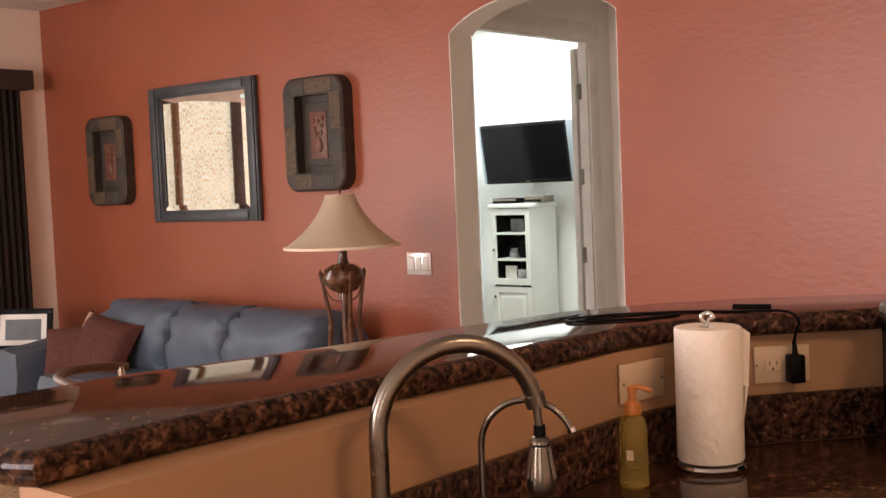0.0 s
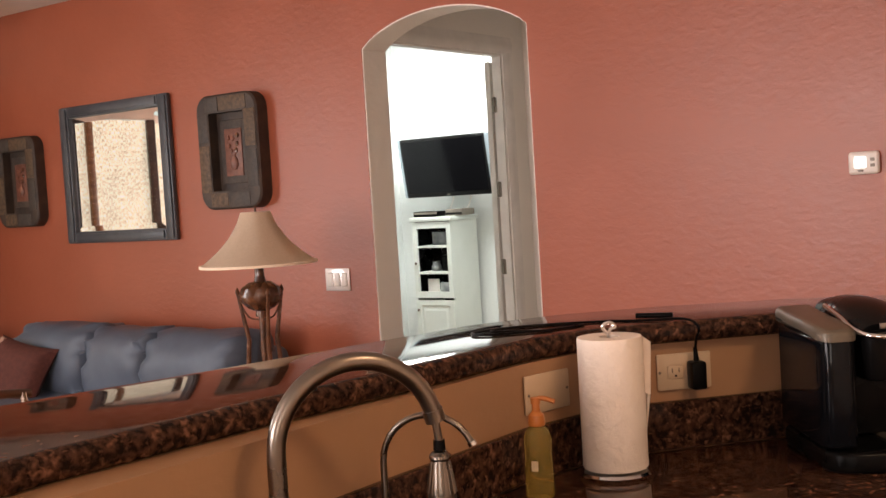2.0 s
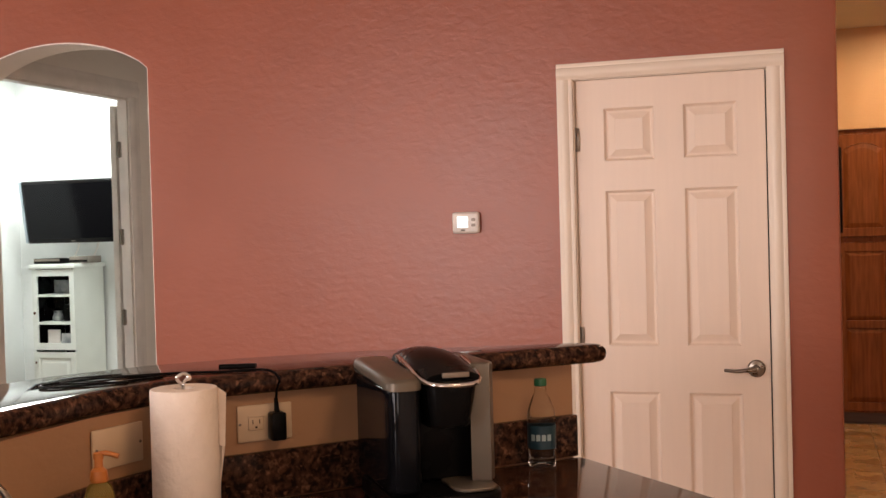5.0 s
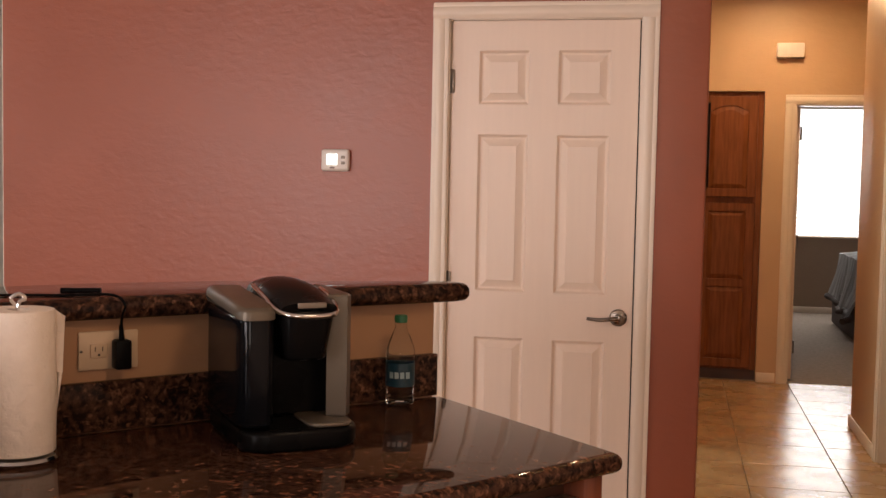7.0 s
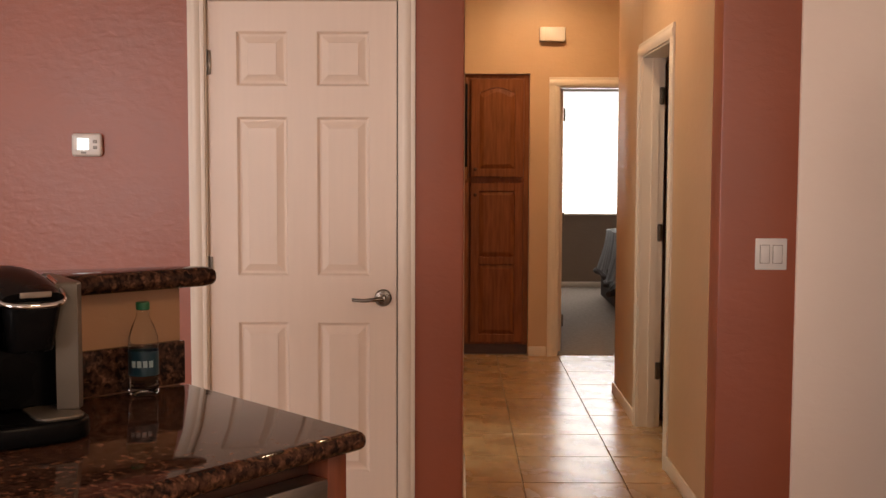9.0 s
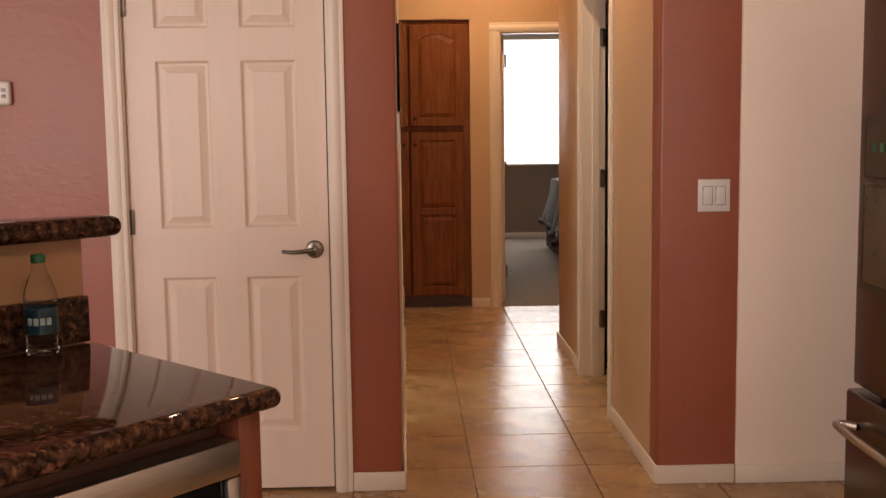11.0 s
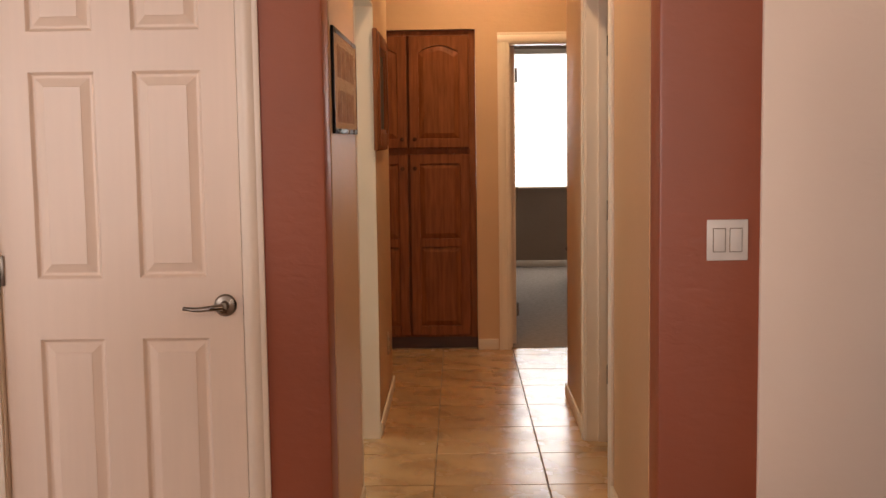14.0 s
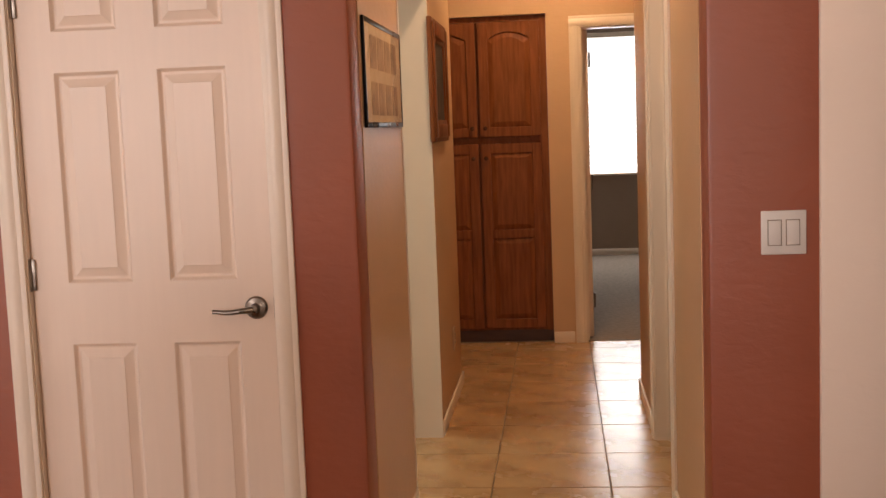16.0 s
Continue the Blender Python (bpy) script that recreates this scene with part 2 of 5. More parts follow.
def woven_glow():
    m = bpy.data.materials.new("emissive_woven_shade")
    m.use_nodes = True
    n, l = m.node_tree.nodes, m.node_tree.links
    b = n["Principled BSDF"]
    tc = n.new("ShaderNodeTexCoord")
    mp = n.new("ShaderNodeMapping")
    mp.inputs["Scale"].default_value = (1, 150, 34)
    nz = n.new("ShaderNodeTexNoise")
    nz.inputs["Scale"].default_value, nz.inputs["Detail"].default_value = 1.0, 2
    cr = n.new("ShaderNodeValToRGB")
    cr.color_ramp.elements[0].position, cr.color_ramp.elements[1].position = 0.36, 0.62
    cr.color_ramp.elements[0].color, cr.color_ramp.elements[1].color = (0.40, 0.31, 0.18, 1), (1.0, 0.93, 0.76, 1)
    l.new(tc.outputs["Object"], mp.inputs[0])
    l.new(mp.outputs[0], nz.inputs[0])
    l.new(nz.outputs[0], cr.inputs[0])
    l.new(cr.outputs[0], b.inputs["Base Color"])
    l.new(cr.outputs[0], b.inputs["Emission Color"])
    # the weave emits by itself in place of daylight coming through
    b.inputs["Emission Strength"].default_value = 0.9
    b.inputs["Roughness"].default_value = 0.9
    return m


WOVENBLIND = woven_glow()


# ---- mesh helpers ----
def add_box(bm, x0, y0, z0, x1, y1, z1, bev=0.0, seg=2):
    geo = bmesh.ops.create_cube(bm, size=1)["verts"]
    for v in geo:
        v.co = Vector(((x0 + x1) / 2 + v.co.x * (x1 - x0), (y0 + y1) / 2 + v.co.y * (y1 - y0), (z0 + z1) / 2 + v.co.z * (z1 - z0)))
    if bev:
        es = list({e for v in geo for e in v.link_edges})
        bmesh.ops.bevel(bm, geom=es, offset=bev, segments=seg, affect="EDGES", profile=0.5)
    return bm


def box(*a, **k):
    return add_box(bmesh.new(), *a, **k)


def prism(pts, z0, z1, bev=0.0, seg=3, m=None):
    """An upright slab over the outline pts; m turns it elsewhere."""
    bm = bmesh.new()
    f = bm.faces.new([bm.verts.new((x, y, z0)) for x, y in pts])
    r = bmesh.ops.extrude_face_region(bm, geom=[f])
    for v in r["geom"]:
        if isinstance(v, bmesh.types.BMVert):
            v.co.z = z1
    bmesh.ops.recalc_face_normals(bm, faces=bm.faces)
    if bev:
        es = [e for e in bm.edges if abs(e.verts[0].co.z - e.verts[1].co.z) < 1e-6]
        bmesh.ops.bevel(bm, geom=es, offset=bev, segments=seg, affect="EDGES", profile=0.5)
    if m:
        bm.transform(m)
    return bm


def lathe(profile, n=32, m=None, close=False):
    bm = bmesh.new()
    rings = []
    for r, z in profile:
        rings.append([bm.verts.new((r * math.cos(2 * math.pi * k / n), r * math.sin(2 * math.pi * k / n), z)) for k in range(n)])
    for a, b in zip(rings, rings[1:]):
        for k in range(n):
            bm.faces.new((a[k], a[(k + 1) % n], b[(k + 1) % n], b[k]))
    if not close:
        bm.faces.new(rings[0][::-1])
        bm.faces.new(rings[-1])
    bmesh.ops.recalc_face_normals(bm, faces=bm.faces)
    if m:
        bm.transform(m)
    return bm


def tube(path, radius, n=14):
    """A round bar along a path; radius is one number or one for each point."""
    pts = [Vector(p) for p in path]
    rad = radius if isinstance(radius, (list, tuple)) else [radius] * len(pts)
    bm = bmesh.new()
    rings = []
    d = (pts[1] - pts[0]).normalized()
    side = d.orthogonal().normalized()
    for k, p in enumerate(pts):
        d = (pts[min(k + 1, len(pts) - 1)] - pts[max(k - 1, 0)]).normalized()
        side = (side - d * side.dot(d)).normalized()
        up = d.cross(side)
        rings.append([bm.verts.new(p + rad[k] * (math.cos(2 * math.pi * j / n) * side + math.sin(2 * math.pi * j / n) * up)) for j in range(n)])
    for a, b in zip(rings, rings[1:]):
        for j in range(n):
            bm.faces.new((a[j], a[(j + 1) % n], b[(j + 1) % n], b[j]))
    bm.faces.new(rings[0][::-1])
    bm.faces.new(rings[-1])
    bmesh.ops.recalc_face_normals(bm, faces=bm.faces)
    return bm


def smooth_path(pts, steps=8):
    """A Catmull-Rom curve through pts."""
    p = [Vector(q) for q in pts]
    p = [2 * p[0] - p[1]] + p + [2 * p[-1] - p[-2]]
    out = []
    for k in range(1, len(p) - 2):
        for j in range(steps):
            u = j / steps
            out.append(0.5 * (2 * p[k] + (p[k + 1] - p[k - 1]) * u + (2 * p[k - 1] - 5 * p[k] + 4 * p[k + 1] - p[k + 2]) * u * u + (3 * p[k] - p[k - 1] - 3 * p[k + 1] + p[k + 2]) * u ** 3))
    return out + [p[-2]]


def mesh_ob(name, bm, material, smooth=True, sharp=35):
    me = bpy.data.meshes.new(name)
    bm.to_mesh(me)
    bm.free()
    me.materials.append(material)
    if smooth:
        for p in me.polygons:
            p.use_smooth = True
        me.set_sharp_from_angle(angle=radians(sharp))
    return new(name, me)


def part(name, bm, material, parent, label="", sharp=35):
    ob = mesh_ob(name, bm, material, sharp=sharp)
    ob.parent = parent
    if label:
        ob["label"] = label
    return ob


def piece(name, me, parent, m):
    ob = new(name, me)
    ob.parent = parent
    ob.matrix_basis = m
    return ob


def thing(name, m, label, category, group=""):
    ob = new(name)
    ob.empty_display_size = 0.1
    ob.matrix_basis = m
    return tagged(ob, label, category, group)


def single(name, bm, material, label, category, m=None, group=""):
    ob = mesh_ob(name, bm, material)
    if m:
        ob.matrix_basis = m
    return tagged(ob, label, category, group)


def structure(name, bm, material, label, category):
    return tagged(mesh_ob(name, bm, material), label, category, kind="structure")


CEILING = 2.80

# ---- structure ----
UPRIGHT = Matrix.Rotation(radians(90), 4, "X")  # (x, y, z) -> (x, -z, y): outlines in x and z, depth along -z


def upright(pts, y0, y1, bev=0.0):
    return prism(pts, -y1, -y0, bev, m=UPRIGHT)


def join(*bms):
    out = bms[0]
    for b in bms[1:]:
        me = bpy.data.meshes.new("tmp")
        b.to_mesh(me)
        out.from_mesh(me)
        b.free()
        bpy.data.meshes.remove(me)
    return out


AL, AR, SPRING, APEX = -2.876, -1.905, 2.215, 2.360
arch = [(AL + (AR - AL) * k / 24, SPRING + (APEX - SPRING) * (1 - (2 * k / 24 - 1) ** 2) ** 0.8) for k in range(25)]
wall_n = join(
    box(-6.70, 0, 0, AL, 0.14, CEILING),
    upright(arch + [(AR, CEILING), (AL, CEILING)], 0, 0.14),
    box(AR, 0, 0, -0.004, 0.14, CEILING),
    box(-0.004, 0, 2.034, 0.726, 0.14, CEILING),
    prism([(0.726, 0), (0.960, 0), (0.9685, 0.0035), (0.972, 0.012), (0.972, 0.14), (0.726, 0.14)], 0, CEILING),
    prism([(1.933, 0.14), (1.933, 0.012), (1.9365, 0.0035), (1.945, 0), (2.225, 0), (2.225, 0.14)], 0, CEILING),
)
structure("wall_north", wall_n, RED, "terracotta red textured wall with an arched opening", "wall")
structure("wall_pantry_side", box(2.226, -0.012, 0, 3.4, 0.14, CEILING, bev=0.008), CREAM, "cream painted wall beside the refrigerator", "wall")
# arch lining
liner = join(box(AL - 0.001, 0.004, 0, AL + 0.006, 0.189, SPRING + 0.001), box(AR - 0.006, 0.004, 0, AR + 0.001, 0.139, SPRING + 0.001),
             upright(arch + [(x, z - 0.006) for x, z in arch[::-1]], 0.004, 0.189))
liner = join(liner, box(AL - 0.10, 0.1505, 0, AL - 0.0015, 0.190, CEILING))
liner = join(liner, box(AR, 0.1405, 0, -1.42, 0.150, CEILING), upright(arch + [(AR, CEILING), (AL, CEILING)], 0.1405, 0.150))
structure("arch_reveal", liner, ARCH, "cream plastered reveal of the arched opening", "archway")

# vestibule behind the arch and the room beyond
structure("wall_vestibule", join(box(-2.962, 0.192, 2.287, -2.902, 1.352, CEILING), box(-2.962, 1.352, 0, -2.902, 1.72, CEILING),
          box(-2.902, 1.60, 0, -1.30, 1.72, CEILING), box(-1.42, 0.142, 0, -1.30, 1.60, CEILING)), ARCH, "cream vestibule wall with a doorway", "wall")
structure("tv_room_wall", join(box(-5.85, 3.92, 0, -2.3, 4.04, CEILING + 0.2), box(-5.73, 0.1405, 0, -2.963, 0.150, CEILING + 0.2), box(-5.85, 0.145, 0, -5.73, 0.8, CEILING + 0.2), box(-5.85, 2.6, 0, -5.73, 3.92, CEILING + 0.2),
          box(-5.85, 0.8, 0, -5.73, 2.6, 0.8), box(-5.85, 0.8, 2.3, -5.73, 2.6, CEILING + 0.2), box(-3.02, 1.721, 0, -2.902, 3.92, CEILING + 0.2)), WHITEWALL, "white painted wall of the television room", "wall")

# hall
structure("hall_wall_left", join(box(0.855, 0.14, 0, 0.975, 0.945, CEILING), box(0.855, 0.945, 2.005, 0.975, 1.90, CEILING), box(0.855, 1.90, 0, 0.975, 2.96, CEILING, bev=0.012),
          box(-0.6, 2.84, 0, 0.855, 2.96, CEILING)), TAN, "tan painted hall wall with a doorway", "wall")
structure("hall_wall_right", join(box(1.93, 0.14, 0, 2.05, 0.965, CEILING), box(1.93, 0.965, 2.005, 2.05, 1.82, CEILING), box(1.93, 1.82, 0, 2.05, 2.715, CEILING, bev=0.012),
          box(2.05, 2.60, 0, 3.4, 2.715, CEILING)), TAN, "tan painted hall wall with an open doorway", "wall")
structure("hall_wall_end", join(box(-0.6, 4.09, 0, 0.50, 4.21, CEILING), box(0.50, 4.09, 2.092, 1.476, 4.21, CEILING), box(1.476, 4.09, 0, 1.68, 4.21, CEILING),
          box(1.68, 4.09, 2.005, 2.50, 4.21, CEILING), box(2.50, 4.09, 0, 3.4, 4.21, CEILING)), TAN, "tan painted hall end wall", "wall")
structure("hall_wall_far_sides", join(box(-0.72, 2.8, 0, -0.6, 4.21, CEILING), box(3.4, 2.66, 0, 3.52, 4.21, CEILING)), TAN, "tan painted wall", "wall")
# rooms off the hall
structure("side_room_walls", join(box(-0.9, 0.142, 0, -0.8, 2.8, CEILING), box(-0.8, 2.70, 0, 0.85, 2.79, CEILING)), WHITEWALL, "plain painted wall", "wall")
structure("right_room_walls", join(box(3.4, 0.142, 0, 3.5, 2.66, CEILING), box(2.06, 2.50, 0, 3.4, 2.59, CEILING)), CREAM, "plain painted wall", "wall")
# bedroom
structure("bedroom_wall", join(box(0.3, 8.86, 0, 1.50, 8.99, CEILING), box(1.50, 8.86, 0, 3.35, 8.99, 0.865), box(1.50, 8.86, 2.33, 3.35, 8.99, CEILING), box(3.35, 8.86, 0, 5.0, 8.99, CEILING),
          box(0.18, 4.21, 0, 0.3, 8.99, CEILING), box(5.0, 4.21, 0, 5.12, 8.99, CEILING)), GREYTAN, "taupe bedroom wall with a window", "wall")
# living room and kitchen, closed behind the camera
# the opening from y -5.2 to -3.2 is unseen, added for the lamp
structure("wall_west", join(box(-6.70, -0.55, 0, -6.58, 0, CEILING), box(-6.70, -3.0, 2.33, -6.58, -0.55, CEILING), box(-6.70, -3.0, 0, -6.58, -0.55, 0.05), box(-6.70, -3.2, 0, -6.58, -3.0, CEILING), box(-6.70, -5.2, 0, -6.58, -3.2, 0.55), box(-6.70, -5.2, 2.45, -6.58, -3.2, CEILING), box(-6.70, -8.0, 0, -6.58, -5.2, CEILING)), CREAM, "cream living room wall with a wide window", "wall")
# the opening from x 1.1 to 2.7 is unseen, added for the kitchen fill
structure("wall_south", join(box(-6.70, -8.1, 0, -4.1, -8.0, CEILING), box(-4.1, -8.1, 0, -1.3, -8.0, 0.65), box(-4.1, -8.1, 2.45, -1.3, -8.0, CEILING), box(-1.3, -8.1, 0, 1.1, -8.0, CEILING), box(1.1, -8.1, 0, 2.7, -8.0, 1.05), box(1.1, -8.1, 2.35, 2.7, -8.0, CEILING), box(2.7, -8.1, 0, 3.4, -8.0, CEILING)), CREAM, "cream kitchen wall with a wide window", "wall")
structure("wall_east", box(3.4, -8.1, 0, 3.5, 0.14, CEILING), CREAM, "cream kitchen wall", "wall")

structure("ceiling", join(box(-6.70, -8.1, CEILING, 3.5, 0.14, CEILING + 0.12), box(-0.9, 0.14, CEILING, 3.52, 4.21, CEILING + 0.12), box(0.18, 4.21, CEILING, 5.12, 8.99, CEILING + 0.12),
          box(-3.02, 0.14, CEILING, -1.3, 1.72, CEILING + 0.12), box(-5.85, 0.14, CEILING + 0.2, -2.3, 4.04, CEILING + 0.3)), CEIL, "white textured ceiling", "ceiling")
structure("carpet", box(0.3, 4.125, -0.05, 5.0, 8.86, 0.004), CARPET, "grey-beige bedroom carpet", "carpet")
floor = structure("floor", box(-6.70, -8.1, -0.12, 3.5, 4.124, -0.006), GROUT, "tan square floor tiles with thin grout joints", "floor")


# ---- joinery ----
def casing_strip(w, d, length):
    """A moulded casing board: width along x, depth along -y, length along z."""
    prof = [(0, 0), (w, 0), (w, -d * 0.55), (w * 0.82, -d * 0.7), (w * 0.75, -d * 0.62), (w * 0.55, -d), (w * 0.25, -d), (w * 0.15, -d * 0.8), (0, -d * 0.6)]
    return prism(prof, 0, length)


def hinge(parent, m, material=None):
    h = part("hinge", join(box(-0.016, -0.004, -0.045, 0.016, 0, 0.045, bev=0.002), lathe([(0.006, -0.047), (0.006, 0.047)], 10, Matrix.Translation((0, -0.006, 0)))), material or NICKEL, parent, "satin nickel butt hinge")
    h.matrix_basis = m
    return h


def lever(parent, x, z, y, side=-1):
    """A lever handle on a round rosette; side -1 points the lever to -x."""
    r = part("rosette", lathe([(0.0, 0.0), (0.033, 0.0), (0.033, 0.004), (0.028, 0.010), (0.014, 0.013), (0.012, 0.04), (0.0, 0.042)], 28, Matrix.Translation((x, y, z)) @ Matrix.Rotation(radians(90), 4, "X")), NICKEL, parent, "satin nickel rosette")
    p = smooth_path([(x, y - 0.045, z), (x + side * 0.025, y - 0.052, z - 0.001), (x + side * 0.07, y - 0.05, z - 0.006), (x + side * 0.115, y - 0.046, z - 0.003)], 6)
    part("lever", tube(p, [0.010 - 0.004 * k / (len(p) - 1) for k in range(len(p))], 12), NICKEL, parent, "satin nickel lever handle")


# six-panel closet door
door = tagged(thing("door_1", pose(0, 0, 0), "closed white six-panel closet door with satin nickel lever", "door"), kind="structure")
COLS, ROWS = ((0.111, 0.304), (0.415, 0.614)), ((0.23, 0.813), (0.993, 1.597), (1.712, 1.917))
bm = box(0.002, 0.034, 0.012, 0.716, 0.057, 2.03)
xs = [0.002] + [x for c in COLS for x in c] + [0.716]
zs = [0.012] + [z for r in ROWS for z in r] + [2.03]
for k in (0, 2, 4):
    add_box(bm, xs[k], 0.022, 0.012, xs[k + 1], 0.034, 2.03)
for k in (0, 2, 4, 6):
    for x0, x1 in COLS:
        add_box(bm, x0, 0.022, zs[k], x1, 0.034, zs[k + 1])
part("door_slab", bm, DOORW, door)


def raised_panel(x0, z0, x1, z1, y, depth=0.0115):
    """A sunk moulding around a raised field."""
    bm = bmesh.new()
    rings = []
    for inset, dy in ((0.0, 0.0), (0.003, depth * 0.25), (0.008, depth * 0.85), (0.011, depth), (0.017, depth), (0.041, 0.0025), (0.043, 0.0008)):
        rings.append([bm.verts.new(c) for c in ((x0 + inset, y + dy, z0 + inset), (x1 - inset, y + dy, z0 + inset), (x1 - inset, y + dy, z1 - inset), (x0 + inset, y + dy, z1 - inset))])
    for a, b in zip(rings, rings[1:]):
        for k in range(4):
            bm.faces.new((a[k], a[(k + 1) % 4], b[(k + 1) % 4], b[k]))
    bm.faces.new(rings[-1])
    bmesh.ops.recalc_face_normals(bm, faces=bm.faces)
    if bm.faces[-1:] and sum(f.normal.y for f in bm.faces) > 0:
        bmesh.ops.reverse_faces(bm, faces=bm.faces)
    return bm


for x0, x1 in COLS:
    for z0, z1 in ROWS:
        part("door_panel", raised_panel(x0, z0, x1, z1, 0.0222), DOORW, door, sharp=8)
for z in (1.80, 1.02, 0.25):
    hinge(door, pose(0.0, 0.018, z))
lever(door, 0.665, 0.91, 0.021)
part("strike_plate", box(0.720, 0.004, 0.88, 0.7255, 0.02, 0.94, bev=0.001), BRONZE, door)
trim = tagged(thing("door_casing", pose(0, 0, 0), "white moulded casing around the closet door", "door casing"), kind="structure")
part("side_casing", casing_strip(0.062, 0.018, 2.034), TRIM, trim).matrix_basis = pose(-0.066, -0.0005, 0)
part("side_casing", casing_strip(0.062, 0.018, 2.034), TRIM, trim).matrix_basis = pose(0.726, -0.0005, 0)
part("head_casing", casing_strip(0.062, 0.018, 0.854), TRIM, trim).matrix_basis = Matrix.Translation((0.788, -0.0005, 2.034)) @ Matrix(((0, 0, -1, 0), (0, 1, 0, 0), (1, 0, 0, 0), (0, 0, 0, 1)))
part("jamb", join(box(-0.004, 0, 0, 0.0, 0.10, 2.034), box(0.722, 0, 0, 0.726, 0.10, 2.034), box(-0.004, 0, 2.031, 0.726, 0.10, 2.034)), TRIM, trim)
# black sheet that supplies the shade in the gap beside the slab
part("closet_shadow", box(0.0, 0.058, 0.0, 0.722, 0.062, 2.031), BLACKMATT, trim, "black sheet put in as the shade behind the door edge")
structure("closet_back", box(-0.1, 0.3, 0, 0.85, 0.32, CEILING), WHITEWALL, "plain closet back wall", "wall")


def baseboard(name, x0, y0, x1, y1):
    structure(name, box(x0, y0, 0, x1, y1, 0.072, bev=0.005), TRIM, "white painted baseboard", "baseboard")


baseboard("baseboard_1", 0.789, -0.012, 0.984, -0.0005)
baseboard("baseboard_2", 1.921, -0.012, 2.222, -0.0005)
baseboard("baseboard_3", 2.223, -0.024, 3.39, -0.0125)
baseboard("baseboard_4", 0.9755, 0.0, 0.987, 0.944)
baseboard("baseboard_5", 1.918, 0.0, 1.9295, 0.96)
baseboard("baseboard_6", 0.9755, 1.905, 0.987, 2.97)
baseboard("baseboard_7", 1.918, 1.885, 1.9295, 2.725)
baseboard("baseboard_8", 1.477, 4.078, 1.61, 4.0895)
baseboard("baseboard_9", 0.31, 8.848, 5.0, 8.8595)


def cased_opening(name, label, x0, x1, head, m, depth=0.12, w=0.068):
    """Jamb lining and casing of a doorway; local x across, -y towards the viewer."""
    c = tagged(thing(name, m, label, "door casing"), kind="structure")
    part("jamb", join(box(x0 - 0.001, 0, 0, x0 + 0.015, depth, head), box(x1 - 0.015, 0, 0, x1 + 0.001, depth, head), box(x0, 0, head - 0.015, x1, depth, head + 0.001),
         box(x0 + 0.015, depth * 0.45, 0, x0 + 0.027, depth * 0.75, head - 0.015), box(x1 - 0.027, depth * 0.45, 0, x1 - 0.015, depth * 0.75, head - 0.015)), TRIM, c)
    part("side_casing", casing_strip(w, 0.016, head), TRIM, c).matrix_basis = pose(x0 - w + 0.006, -0.001, 0)
    part("side_casing", casing_strip(w, 0.016, head), TRIM, c).matrix_basis = pose(x1 - 0.006, -0.001, 0)
    part("head_casing", casing_strip(w, 0.016, x1 - x0 + 2 * w - 0.012), TRIM, c).matrix_basis = Matrix.Translation((x1 + w - 0.006, -0.001, head - 0.006)) @ Matrix(((0, 0, -1, 0), (0, 1, 0, 0), (1, 0, 0, 0), (0, 0, 0, 1)))
    return c


left_case = tagged(thing("door_casing_left", pose(0, 0, 0), "white lining of the open hall doorway", "door casing"), kind="structure")
part("jamb", join(box(0.852, 1.884, 0, 0.979, 1.8995, 2.004), box(0.852, 0.9455, 0, 0.979, 0.961, 2.004), box(0.852, 0.961, 1.989, 0.979, 1.884, 2.004)), TRIM, left_case)
bed_case = cased_opening("door_casing_bedroom", "white casing of the bedroom doorway", 1.68, 2.50, 2.005, pose(0, 4.09, 0))
right_case = cased_opening("door_casing_right", "white casing and hinged jamb of an open hall doorway", -1.82, -0.965, 2.005, pose(1.93, 0, 0, 0, 0, -90))
for z in (1.79, 1.06, 0.31):
    hinge(right_case, pose(-1.804, 0.105, z, 0, 0, 90))
tv_case = tagged(thing("door_casing_vestibule", pose(-2.902, 0, 0, 0, 0, 90), "white casing and hinged jamb of the television room doorway", "door casing"), kind="structure")
part("jamb", join(box(1.332, 0, 0, 1.353, 0.06, 2.287), box(0.195, 0, 2.268, 1.332, 0.06, 2.288)), WHITEP, tv_case)
part("side_casing", casing_strip(0.10, 0.018, 2.287), WHITEP, tv_case).matrix_basis = pose(1.346, -0.001, 0)
part("head_casing", casing_strip(0.10, 0.018, 1.25), WHITEP, tv_case).matrix_basis = Matrix.Translation((1.446, -0.001, 2.281)) @ Matrix(((0, 0, -1, 0), (0, 1, 0, 0), (1, 0, 0, 0), (0, 0, 0, 1)))
for z in (1.98, 1.47, 1.00):
    hinge(tv_case, pose(1.331, 0.055, z, 0, 0, -90))
# open doors
d2 = tagged(thing("door_2", pose(1.70, 4.22, 0, 0, 0, 97), "open white bedroom door with lever handle", "door"), kind="structure")
part("door_slab", box(0.0, -0.036, 0.012, 0.78, 0, 1.985, bev=0.002), DOORW, d2)
lever(d2, 0.715, 0.91, -0.037, side=-1)
for z in (1.8, 1.02, 0.25):
    hinge(d2, pose(0.0, -0.04, z))
d3 = tagged(thing("door_3", pose(-2.985, 1.345, 0, 0, 0, 92), "white television room door folded back on its hinges", "door"), kind="structure")
part("door_slab", box(0.0, 0.004, 0.012, 0.80, 0.04, 2.24, bev=0.002), WHITEP, d3)
d4 = tagged(thing("door_4", pose(2.095, 1.84, 0, 0, 0, 88), "white hall side door folded back into a dark room", "door"), kind="structure")
part("door_slab", box(0.0, -0.036, 0.012, 0.64, 0.0, 1.985, bev=0.002), DOORW, d4)
lever(d4, 0.58, 0.91, -0.037, side=-1)

